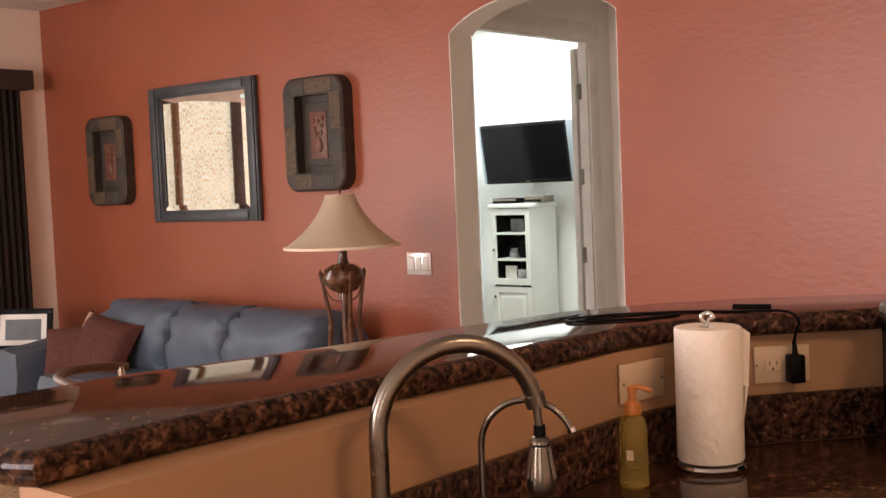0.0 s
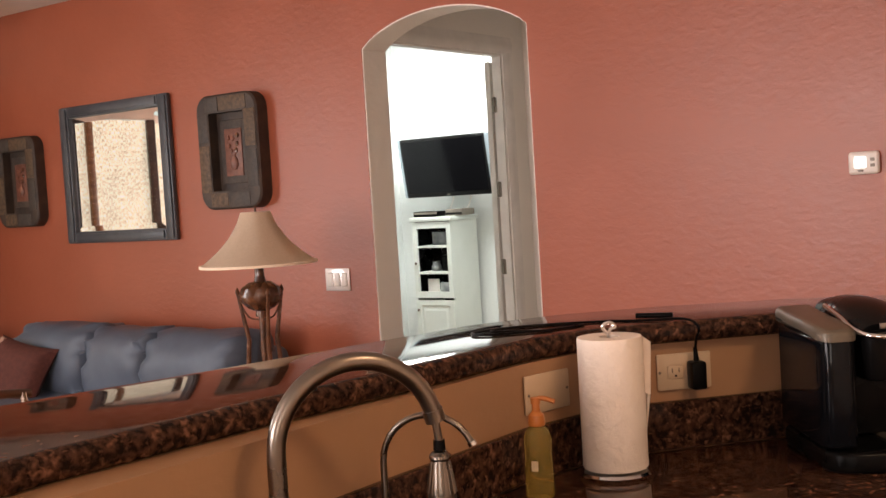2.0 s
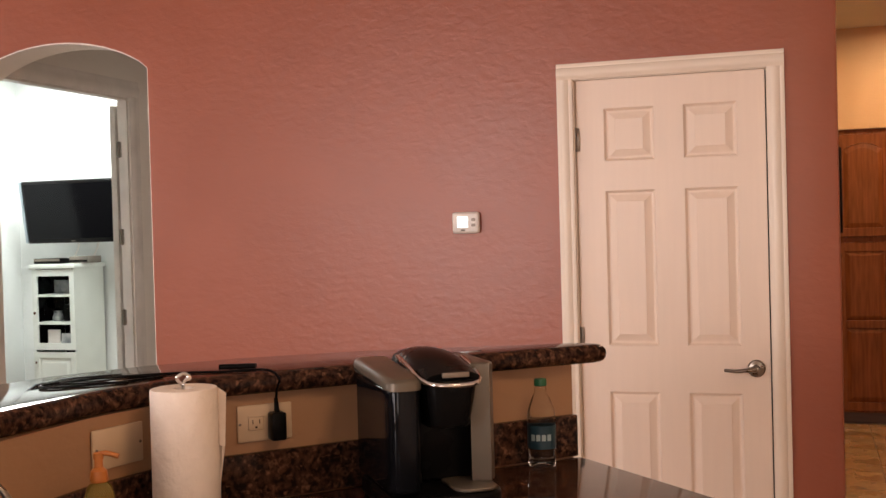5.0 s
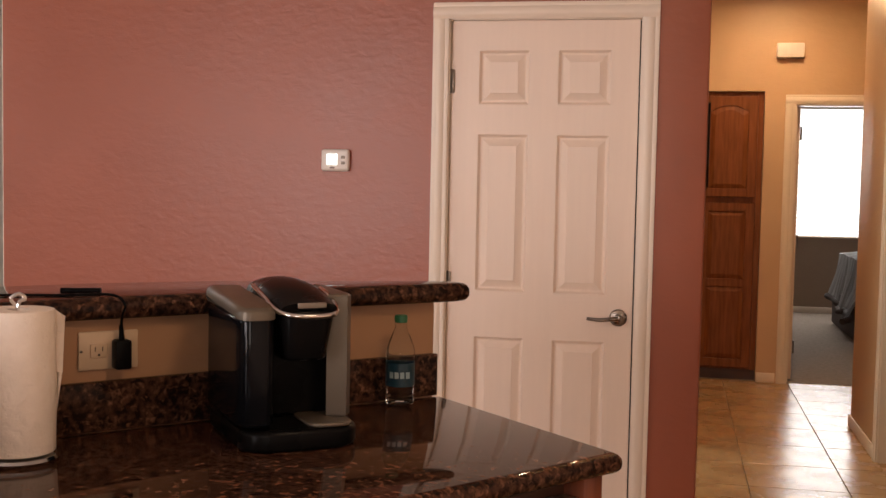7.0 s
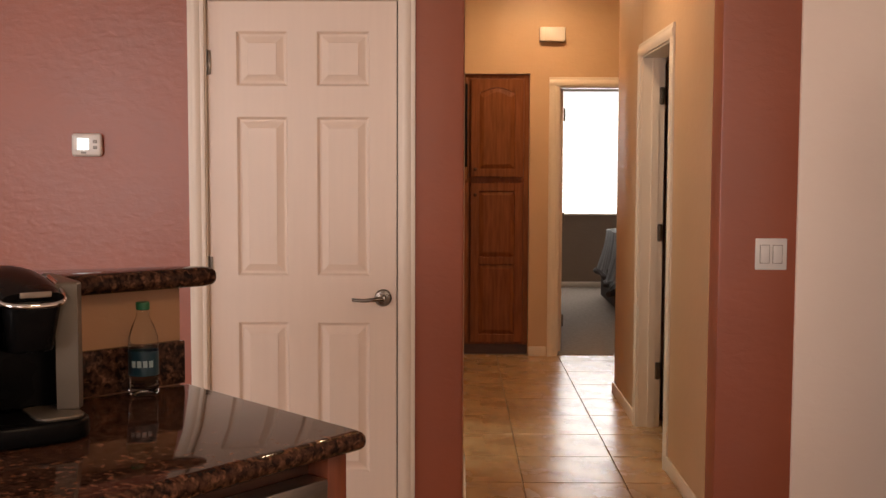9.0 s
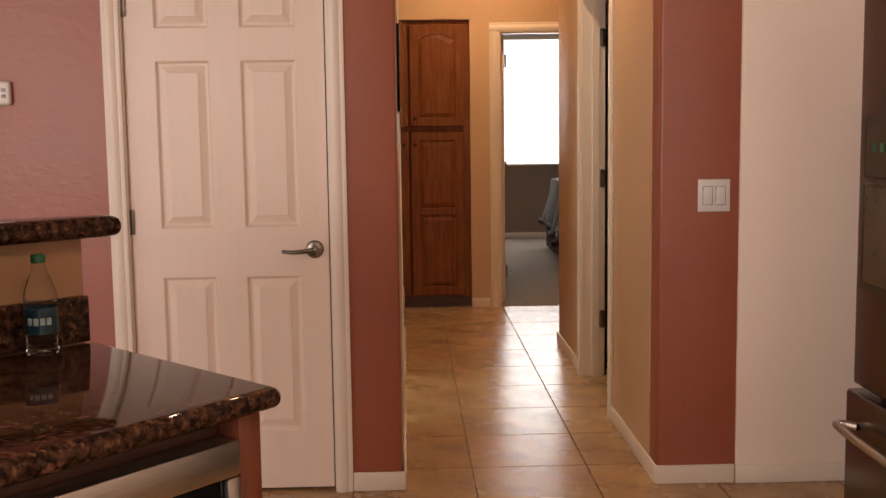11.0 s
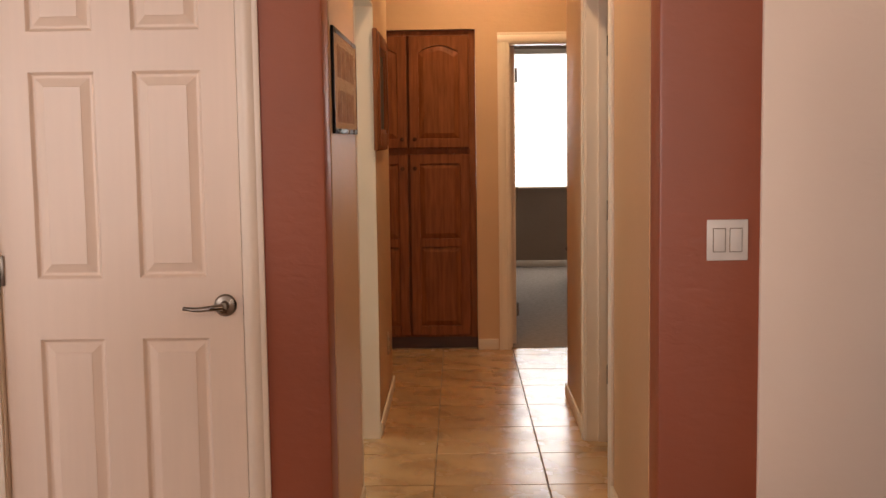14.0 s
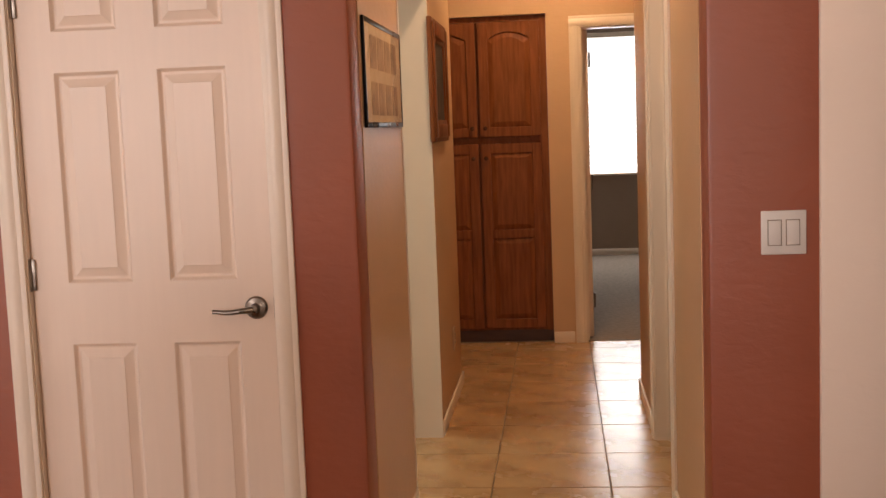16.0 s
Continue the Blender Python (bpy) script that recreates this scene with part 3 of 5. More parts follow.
# ---- hall things ----
# built-in pantry cabinet
pantry = thing("pantry_cabinet", pose(0, 4.12, 0), "tall red-brown oak pantry cabinet with arched raised-panel doors", "cabinet")
part("carcass", join(box(0.502, 0.02, 0.08, 1.474, 0.6, 2.09), box(1.436, 0, 0.08, 1.474, 0.02, 2.09), box(0.502, 0, 2.058, 1.436, 0.02, 2.09), box(0.502, 0, 1.298, 1.436, 0.02, 1.328)), WOODCAB, pantry)
part("toe_kick", box(0.502, 0.03, 0, 1.474, 0.6, 0.08), WOODDARK, pantry, "dark recessed toe kick")


def cabinet_door(x0, z0, x1, z1, rails, arched):
    """A frame-and-panel door: stiles, rails (the top one arched if asked) and raised fields sunk between them."""
    s = 0.060
    bm = box(x0, -0.010, z0, x1, -0.001, z1)
    for xa, xb in ((x0, x0 + s), (x1 - s, x1)):
        add_box(bm, xa, -0.022, z0, xb, -0.010, z1, bev=0.002, seg=1)
    add_box(bm, x0 + s, -0.022, z0, x1 - s, -0.010, z0 + s, bev=0.002, seg=1)
    if rails:
        add_box(bm, x0 + s, -0.022, rails[0], x1 - s, -0.010, rails[1], bev=0.002, seg=1)
    n, rise = 14, 0.045 if arched else 0.0
    curve = [(x0 + s + (x1 - x0 - 2 * s) * k / n, z1 - s - rise + rise * math.sin(math.pi * k / n)) for k in range(n + 1)]
    bm = join(bm, upright(curve + [(x1 - s, z1), (x0 + s, z1)], -0.022, -0.010))
    levels = [z0 + s] + list(rails) + [z1 - s]
    for k in range(0, len(levels), 2):
        lo, hi = levels[k], levels[k + 1]
        last = k + 2 == len(levels)
        rings = []
        for inset, dy in ((0.004, -0.0102), (0.006, -0.012), (0.034, -0.021), (0.038, -0.021)):
            ring = [(x0 + s + inset, lo + inset), (x1 - s - inset, lo + inset)]
            for q in range(n + 1):
                u = q / n
                up = (rise * math.sin(math.pi * u) - rise) if last else 0.0
                ring.append((x1 - s - inset - (x1 - x0 - 2 * s - 2 * inset) * u, hi - inset + up))
            rings.append([bm.verts.new((x, dy, z)) for x, z in ring])
        for p, q in zip(rings, rings[1:]):
            for t in range(len(p)):
                bm.faces.new((p[t], p[(t + 1) % len(p)], q[(t + 1) % len(p)], q[t]))
        bm.faces.new(rings[-1])
    bmesh.ops.recalc_face_normals(bm, faces=bm.faces)
    return bm


for x0, x1, kx in ((0.60, 1.028, 0.995), (1.044, 1.430, 1.076)):
    for z0, z1, rails, arched, kz in ((0.10, 1.292, (0.685, 0.74), False, 1.20), (1.334, 2.053, (), True, 1.39)):
        dr = part("cabinet_door", cabinet_door(x0, z0, x1, z1, rails, arched), WOODCAB, pantry, sharp=10)
        part("knob", lathe([(0.0, 0.0), (0.006, 0.0), (0.006, 0.012), (0.014, 0.016), (0.013, 0.024), (0.0, 0.027)], 16, Matrix.Translation((kx, -0.021, kz)) @ Matrix.Rotation(radians(90), 4, "X")), BRONZE, dr, "dark bronze knob")

chime = thing("door_chime", pose(1.634, 4.09, 2.374), "white rectangular door chime box on the wall", "door chime")
part("cover", box(-0.093, -0.058, -0.052, 0.093, -0.002, 0.052, bev=0.008), WHITEP, chime)
part("base_plate", box(-0.085, -0.003, -0.046, 0.085, 0.0, 0.046), ALMOND, chime)


def framed_picture(name, label, m, w, h, fr, frame_mat, art):
    """A glazed picture lying in local x-z, facing -y."""
    p = thing(name, m, label, "picture")
    for nm, bx in (("frame_side", (-w / 2, 0, -h / 2, -w / 2 + fr, 0.022, h / 2)), ("frame_side", (w / 2 - fr, 0, -h / 2, w / 2, 0.022, h / 2)),
                   ("frame_rail", (-w / 2 + fr, 0, -h / 2, w / 2 - fr, 0.022, -h / 2 + fr)), ("frame_rail", (-w / 2 + fr, 0, h / 2 - fr, w / 2 - fr, 0.022, h / 2))):
        part(nm, box(bx[0], -0.010, bx[2], bx[3], 0, bx[5], bev=0.002), frame_mat, p)
    part("mat_board", box(-w / 2 + fr, -0.007, -h / 2 + fr, w / 2 - fr, -0.002, h / 2 - fr), MATBOARD, p)
    for x0, z0, x1, z1 in art:
        part("print", box(x0, -0.0082, z0, x1, -0.0072, z1), INK, p, "sepia printed photograph")
    gl = part("pane", box(-w / 2 + fr, -0.0095, -h / 2 + fr, w / 2 - fr, -0.0086, h / 2 - fr), PANE, p)
    gl.visible_shadow = False
    return p


art = [(-0.27 + 0.14 * k, z, -0.27 + 0.14 * k + 0.115, z + 0.10) for k in range(4) for z in (-0.125, 0.015)]
framed_picture("framed_prints", "framed sheet of sepia prints under glass in a thin dark frame", pose(0.9755, 0.55, 1.572, 0, 0, 90), 0.76, 0.325, 0.016, BLACKMATT, art)
fp2 = thing("carved_wood_frame", pose(0.977, 2.17, 1.615, 0, 0, 90), "carved brown wooden frame hung on the hall wall", "picture frame")
for k, (x0, z0, x1, z1) in enumerate(((-0.32, -0.275, -0.22, 0.275), (0.22, -0.275, 0.32, 0.275), (-0.22, -0.275, 0.22, -0.175), (-0.22, 0.175, 0.22, 0.275))):
    part("frame_side" if k < 2 else "frame_rail", join(box(x0, -0.022, z0, x1, 0, z1, bev=0.006), box(x0 + 0.02, -0.030, z0 + 0.02, x1 - 0.02, -0.021, z1 - 0.02, bev=0.004)), WOODCAB, fp2)
part("panel", box(-0.22, -0.012, -0.175, 0.22, -0.001, 0.175), SLATE, fp2)


def wall_plate(name, label, category, m, w, h, kinds, material, plate=None):
    """A cover plate in local x-z facing -y with rockers or sockets."""
    p = thing(name, m, label, category)
    part("cover_plate", box(-w / 2, -0.006, -h / 2, w / 2, 0, h / 2, bev=0.003), plate or material, p)
    for kind, x, z in kinds:
        if kind == "rocker":
            # raised dark plate; its colour draws the shadow line round the rocker
            part("rocker_recess", box(x - 0.0185, -0.0066, z - 0.035, x + 0.0185, -0.0055, z + 0.035), GROUT, p, "thin dark plate coloured as a shadow gap")
            part("rocker", join(box(x - 0.0165, -0.0095, z - 0.033, x + 0.0165, -0.0060, z + 0.033, bev=0.0012)), material, p)
        elif kind == "socket":
            s = part("socket", box(x - 0.017, -0.0085, z - 0.014, x + 0.017, -0.0055, z + 0.014, bev=0.003), material, p)
            part("slots", join(box(x - 0.008, -0.0092, z - 0.001, x - 0.0065, -0.008, z + 0.008), box(x + 0.0065, -0.0092, z - 0.001, x + 0.008, -0.008, z + 0.008), box(x - 0.002, -0.0092, z - 0.010, x + 0.002, -0.008, z - 0.006)), BLACKMATT, s, "dark socket slots")
        elif kind == "screw":
            part("screw", lathe([(0.0, 0), (0.003, 0), (0.003, 0.001), (0, 0.0015)], 10, Matrix.Translation((x, -0.006, z)) @ Matrix.Rotation(radians(90), 4, "X")), NICKEL, p)
    return p


wall_plate("light_switch", "white two-gang rocker light switch on a red wall", "light switch", pose(2.131, -0.001, 1.086), 0.119, 0.119, [("rocker", -0.024, 0), ("rocker", 0.024, 0)], WHITEP)
wall_plate("light_switch", "polished steel three-gang switch plate with white rockers", "light switch", pose(-3.128, -0.001, 1.054), 0.165, 0.117, [("rocker", -0.047, 0), ("rocker", 0, 0), ("rocker", 0.047, 0)], WHITEP, PEARL)
wall_plate("wall_outlet", "almond wall outlet low on the hall wall", "outlet", pose(0.977, 2.55, 0.33, 0, 0, 90), 0.072, 0.116, [("socket", 0, 0.02), ("socket", 0, -0.02)], ALMOND)
th = thing("thermostat", pose(-0.448, -0.001, 1.488), "white wall thermostat with a lit display", "thermostat")
part("housing", box(-0.057, -0.026, -0.043, 0.057, 0, 0.043, bev=0.012, seg=4), WHITEP, th)
part("display", box(-0.033, -0.0275, -0.018, 0.010, -0.0255, 0.024, bev=0.002), LCD, th, "bright lit display")
for z in (0.012, -0.010):
    part("button", box(0.026, -0.028, z - 0.006, 0.042, -0.0255, z + 0.006, bev=0.002), SILVERP, th)
part("button", box(-0.02, -0.028, -0.033, 0.0, -0.0255, -0.026, bev=0.002), SILVERP, th)

# ---- bedroom ----
win = tagged(thing("window_1", pose(2.425, 8.86, 1.60), "bright bedroom window behind closed white blinds", "window"), kind="structure")
part("window_frame", join(box(-0.925, 0.05, -0.733, -0.88, 0.10, 0.728), box(0.88, 0.05, -0.733, 0.925, 0.10, 0.728), box(-0.88, 0.05, -0.733, 0.88, 0.10, -0.72), box(-0.88, 0.05, 0.715, 0.88, 0.10, 0.728)), TRIM, win)
part("window_sill", box(-0.95, -0.03, -0.753, 0.95, 0.1, -0.733, bev=0.004), TRIM, win)
blind = thing("window_blind", pose(2.425, 8.85, 1.60), "white horizontal slat blind with daylight put in as emission", "blind")
part("head_rail", box(-0.92, -0.02, 0.675, 0.92, 0.03, 0.727, bev=0.004), TRIM, blind)
slat = box(-0.915, -0.004, -0.0245, 0.915, -0.001, 0.0245)
slat.transform(Matrix.Rotation(radians(-14), 4, "X"))
slat_me = bpy.data.meshes.new("slat")
slat.to_mesh(slat_me)
slat.free()
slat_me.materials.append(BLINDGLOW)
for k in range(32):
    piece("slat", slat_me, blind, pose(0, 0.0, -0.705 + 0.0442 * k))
part("cord", tube([(-0.25, -0.03, 0.70), (-0.25, -0.03, -0.75)], 0.002, 6), TRIM, blind)

bed = thing("bed", pose(2.52, 5.90, 0), "bed with a draped grey striped bedspread and dark valance", "bed")
part("mattress", box(0.06, 0.05, 0.30, 1.9, 2.0, 0.70, bev=0.06, seg=4), BEDSHEET, bed)
bm = bmesh.new()
rows = []
for j in range(25):
    y = -0.05 + 2.1 * j / 24
    row = []
    for k in range(13):
        u = k / 12
        sag = 0.03 * math.sin(9 * y + 1) + 0.02 * math.sin(23 * y)
        if u < 0.5:
            v = 1 - u / 0.5
            row.append(bm.verts.new((0.04 - ((0.08 + 0.16 * math.exp(-max(0.0, y) / 0.35)) * v ** 1.2) + sag * v, y, 0.74 - 0.44 * v + 0.04 * v * math.sin(4 * y) - 0.03 * (1 - v) ** 4)))
        else:
            v = (u - 0.5) / 0.5
            row.append(bm.verts.new((0.04 + 1.8 * v, y, 0.74 + 0.035 * min(1, v * 8) + 0.006 * math.sin(12 * y + 5 * v))))
    rows.append(row)
for a, b in zip(rows, rows[1:]):
    for k in range(12):
        bm.faces.new((a[k], a[k + 1], b[k + 1], b[k]))
bmesh.ops.solidify(bm, geom=bm.faces[:], thickness=0.015)
part("bedspread", bm, BEDSHEET, bed)
hem = tube(smooth_path([(-0.045 - 0.16 * math.exp(-max(0.0, y) / 0.35) + 0.03 * math.sin(9 * y + 1) + 0.02 * math.sin(23 * y), y, 0.27 + 0.04 * math.sin(4 * y)) for y in [-0.05 + 0.1 * k for k in range(22)]], 3), 0.028, 8)
part("hem", hem, BEDDARK, bed, "dark brown hem of the bedspread")
part("valance", box(-0.02, 0.0, 0.02, 1.85, 2.0, 0.36, bev=0.02), BEDDARK, bed, "dark brown hanging valance")
part("leg", lathe([(0.035, 0.0), (0.04, 0.03), (0.03, 0.05)], 14, Matrix.Translation((0.05, 0.05, 0.0))), WOODDARK, bed)

# ---- refrigerator ----
fr = thing("refrigerator", pose(2.30, -1.81, 0), "dark stainless refrigerator with dispenser and bottom freezer drawer", "refrigerator")
part("cabinet_body", box(0.075, 0.0, 0.02, 0.80, 0.90, 1.76, bev=0.006), BLACKMATT, fr)
DSTEEL = mat("dark_stainless_steel", (0.105, 0.080, 0.062), (0.118, 0.090, 0.070), rough=0.26, metal=0.9, scale=20, stretch=(14, 14, 1), rvar=0.03)
ddoor = part("upper_door", box(0.0, 0.46, 0.592, 0.07, 0.908, 1.76, bev=0.012, seg=3), DSTEEL, fr)
part("upper_door", box(0.0, 0.002, 0.592, 0.07, 0.452, 1.76, bev=0.012, seg=3), DSTEEL, fr)
drawer = part("freezer_drawer", box(-0.02, 0.002, 0.07, 0.07, 0.908, 0.580, bev=0.012, seg=3), DSTEEL, fr)
part("drawer_handle", tube(smooth_path([(-0.02, 0.82, 0.485), (-0.055, 0.835, 0.49), (-0.078, 0.80, 0.49), (-0.085, 0.45, 0.49), (-0.078, 0.10, 0.49), (-0.055, 0.06, 0.49), (-0.02, 0.07, 0.485)], 6), 0.012, 12), STEEL, drawer)
disp = part("dispenser", join(box(-0.006, 0.585, 0.88, 0.0, 0.602, 1.375), box(-0.006, 0.85, 0.88, 0.0, 0.867, 1.375), box(-0.006, 0.602, 1.358, 0.0, 0.85, 1.375), box(-0.006, 0.602, 0.88, 0.0, 0.85, 0.90), box(-0.012, 0.602, 1.175, 0.0, 0.85, 1.20, bev=0.004)), DSTEEL, ddoor, "framed water and ice dispenser")
part("control_panel", box(-0.005, 0.603, 1.201, -0.0012, 0.849, 1.357), DSTEEL, disp)
part("recess", box(-0.0045, 0.603, 0.901, -0.0012, 0.849, 1.174), NICKEL, disp, "polished steel recess")
for k in range(2):
    part("button", box(-0.007, 0.775 - 0.05 * k, 1.27, -0.0055, 0.80 - 0.05 * k, 1.295), GREENCAP, disp)

# ---- kitchen peninsula ----
DIR = 47
LINE = [(0.326, -1.710), (-0.062, -2.092), (-0.267, -2.315), (-0.345, -2.440), (-0.385, -2.600), (-0.400, -3.030), (-0.410, -3.745)]
NORMAL = [(-0.70, 0.71), (-0.70, 0.71), (-0.76, 0.65), (-0.90, 0.43), (-0.99, 0.10), (-1.0, 0.03), (-1.0, 0.02)]


def along(d):
    """The line of the backsplash, moved back by d."""
    return [(x + d * a, y + d * c) for (x, y), (a, c) in zip(LINE, NORMAL)]


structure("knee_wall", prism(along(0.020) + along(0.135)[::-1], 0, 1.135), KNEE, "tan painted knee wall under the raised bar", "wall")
single("granite_backsplash", prism(along(0.0) + along(0.019)[::-1], 0.9155, 1.014, bev=0.003), GRANITE, "dark brown granite backsplash strip against the knee wall", "backsplash")
bar_front = [(0.392, -1.672), (0.375, -1.700), (0.19, -1.875), (-0.075, -2.135), (-0.275, -2.335), (-0.345, -2.425), (-0.392, -2.54), (-0.408, -2.70), (-0.425, -2.90), (-0.468, -3.21), (-0.492, -3.56), (-0.486, -3.755), (-0.53, -3.775)]
bar_back = [(-0.90, -3.72), (-0.895, -3.40), (-0.81, -3.05), (-0.73, -2.66), (-0.67, -2.38), (-0.56, -2.18), (-0.40, -2.01), (-0.16, -1.84), (0.12, -1.72), (0.30, -1.640), (0.36, -1.642)]
single("bar_counter", prism(bar_front + bar_back, 1.1355, 1.180, bev=0.019, seg=5), GRANITE, "polished dark brown granite bar top with rounded edge", "bar counter")
single("countertop", prism([(0.333, -1.698), (0.777, -2.156), (0.405, -2.63), (0.235, -2.90), (0.22, -3.68)] + along(0.012)[::-1][:-1], 0.874, 0.9150, bev=0.018, seg=5), GRANITE, "polished dark brown granite countertop with rounded edge", "countertop")
FACE = pose(0.742, -2.168, 0, 0, 0, 51)
cab = thing("base_cabinet", FACE, "cherry wood base cabinet end at the peninsula", "cabinet")
part("end_panel", box(-0.05, 0.0, 0.0, 0.0, 0.52, 0.873, bev=0.003), CHERRY, cab)
part("carcass", box(-0.56, 0.05, 0.10, -0.052, 0.50, 0.86), WOODDARK, cab)
part("toe_kick", box(-0.56, 0.06, 0.0, -0.052, 0.5, 0.098), WOODDARK, cab)
dw = thing("wine_cooler", FACE, "undercounter appliance with stainless trim and dark glass door", "appliance")
part("door_trim", join(box(-0.60, -0.008, 0.775, -0.055, 0.048, 0.838, bev=0.006), box(-0.60, -0.008, 0.13, -0.56, 0.048, 0.774, bev=0.004), box(-0.085, -0.008, 0.13, -0.055, 0.048, 0.774, bev=0.004), box(-0.559, -0.008, 0.13, -0.086, 0.048, 0.19, bev=0.004)), STEEL, dw)
part("glass_door", box(-0.558, 0.0, 0.191, -0.086, 0.045, 0.774, bev=0.01), BLACKGLOSS, dw, "dark glass door")
single("sink_cabinet", box(-0.36, -3.66, 0.0, 0.18, -2.95, 0.873), CHERRY, "cherry wood sink base cabinet", "cabinet")

# outlets, plug, cable
WALLA = pose(0.312, -1.696, 0, 0, 0, 45.5)
wall_plate("wall_outlet", "almond outlet plate set sideways on the knee wall", "outlet", WALLA @ pose(-0.77, -0.001, 1.074), 0.118, 0.076, [("socket", -0.02, 0), ("screw", -0.054, 0)], ALMOND)
wall_plate("light_switch", "pale switch plate set sideways on the knee wall", "light switch", pose(-0.388, -2.535, 1.074, 0, 0, 77), 0.125, 0.076, [("screw", 0.054, 0), ("screw", -0.054, 0)], ALMOND)
plug = thing("power_adapter", WALLA @ pose(-0.75, -0.008, 1.070), "black power plug in the outlet with its cord", "power plug")
part("plug_body", box(-0.016, -0.034, -0.032, 0.016, 0, 0.026, bev=0.005), BLACKMATT, plug)
part("strain_relief", tube([(0, -0.017, 0.025), (-0.002, -0.018, 0.055)], [0.006, 0.004], 10), BLACKMATT, plug)
part("cord", tube(smooth_path([(-0.002, -0.018, 0.05), (-0.005, -0.035, 0.075), (-0.006, -0.052, 0.100), (-0.02, -0.012, 0.1145), (-0.10, 0.03, 0.1130), (-0.19, 0.07, 0.1130), (-0.34, 0.09, 0.1130), (-0.45, 0.05, 0.1130), (-0.43, -0.00, 0.1130), (-0.30, 0.005, 0.1130), (-0.22, 0.04, 0.1130), (-0.33, 0.06, 0.1165), (-0.42, 0.02, 0.1165), (-0.30, -0.01, 0.1130)], 8), 0.0028, 8), BLACKMATT, plug)
part("connector", tube([(-0.02, 0.05, 0.1165), (-0.09, 0.085, 0.1165)], 0.006, 10), BLACKMATT, plug)

# paper towels on a stand
pt = thing("paper_towel_roll", pose(-0.262, -2.500, 0.9155), "white paper towel roll on a chrome stand", "paper towels")
part("roll", lathe([(0.020, 0.014), (0.061, 0.014), (0.0625, 0.017), (0.0625, 0.262), (0.061, 0.265), (0.020, 0.265), (0.020, 0.014)], 48, close=True), PAPER, pt)
part("stand_base", lathe([(0.0, 0.0), (0.068, 0.0), (0.070, 0.004), (0.066, 0.009), (0.0, 0.010)], 40), CHROME, pt, "round chrome base")
part("stand_rod", tube(smooth_path([(0, 0, 0.01), (0, 0, 0.2), (0, 0, 0.272), (0.010, 0.006, 0.283), (0.002, 0.0, 0.292), (-0.010, -0.006, 0.284), (-0.002, 0, 0.270)], 6), 0.0035, 10), CHROME, pt, "chrome rod with a looped top")
bm = bmesh.new()
pa = [bm.verts.new((0.0628 * math.cos(a), 0.0628 * math.sin(a), z)) for z in (0.02, 0.258) for a in (0.55,)] 
prev = None
for k in range(7):
    u = k / 6
    x, y = 0.0628 * math.cos(0.75 - 0.2 * u) + 0.012 * u * math.cos(0.2), 0.0628 * math.sin(0.75 - 0.2 * u) + 0.020 * u * math.sin(0.6)
    cur = [bm.verts.new((x, y, 0.262 - 0.012 * u)), bm.verts.new((x - 0.018 * u, y, 0.150)), bm.verts.new((x - 0.030 * u, y, 0.016))]
    if prev:
        for j in range(2):
            bm.faces.new((prev[j], cur[j], cur[j + 1], prev[j + 1]))
    prev = cur
bmesh.ops.delete(bm, geom=pa, context="VERTS")
bmesh.ops.solidify(bm, geom=bm.faces[:], thickness=0.0012)
part("loose_sheet", bm, PAPER, pt)

# soap bottle
sb = thing("soap_bottle", pose(-0.312, -2.70, 0.9155), "pump bottle half full of amber hand soap", "soap bottle")
part("bottle", lathe([(0.0, 0.0), (0.023, 0.0), (0.026, 0.004), (0.0255, 0.05), (0.024, 0.085), (0.0255, 0.105), (0.021, 0.122), (0.013, 0.130), (0.0, 0.131)], 28), SOAPGLASS, sb)
part("cap", lathe([(0.0, 0.131), (0.015, 0.131), (0.016, 0.136), (0.014, 0.150), (0.008, 0.156), (0.007, 0.172), (0.0, 0.173)], 24), ORANGECAP, sb, "orange pump cap")
part("pump_spout", join(tube(smooth_path([(-0.006, 0, 0.176), (0.012, 0.004, 0.180), (0.034, 0.010, 0.174)], 6), 0.0045, 10), lathe([(0.0, 0.170), (0.009, 0.170), (0.009, 0.181), (0.0, 0.183)], 16)), ORANGECAP, sb, "orange pump spout")
bm = box(-0.006, -0.0004, -0.009, 0.006, 0.0004, 0.009)
bm.transform(Matrix.Translation((0.0258 * math.cos(radians(-75)), 0.0258 * math.sin(radians(-75)), 0.062)) @ Matrix.Rotation(radians(15), 4, "Z"))
part("label", bm, MATBOARD, sb, "small pale label")

# water bottle
wb = thing("water_bottle", pose(0.270, -1.848, 0.9155), "clear plastic water bottle with dark blue label and green cap", "bottle")
part("bottle", lathe([(0.0, 0.004), (0.020, 0.0), (0.030, 0.004), (0.032, 0.012), (0.030, 0.018), (0.032, 0.024), (0.030, 0.030), (0.032, 0.045), (0.032, 0.098), (0.033, 0.110), (0.031, 0.128), (0.024, 0.150), (0.0135, 0.172), (0.0125, 0.186), (0.0, 0.187)], 32), WATERPLASTIC, wb)
part("cap", lathe([(0.0, 0.187), (0.0145, 0.187), (0.0148, 0.200), (0.013, 0.203), (0.0, 0.203)], 24), GREENCAP, wb, "green screw cap")
lb = part("label", lathe([(0.0325, 0.046), (0.0325, 0.098)], 32, close=True), BLUELABEL, wb, "dark blue label")
CYANBAR = mat("pale_label_print", (0.35, 0.45, 0.48), rough=0.5)
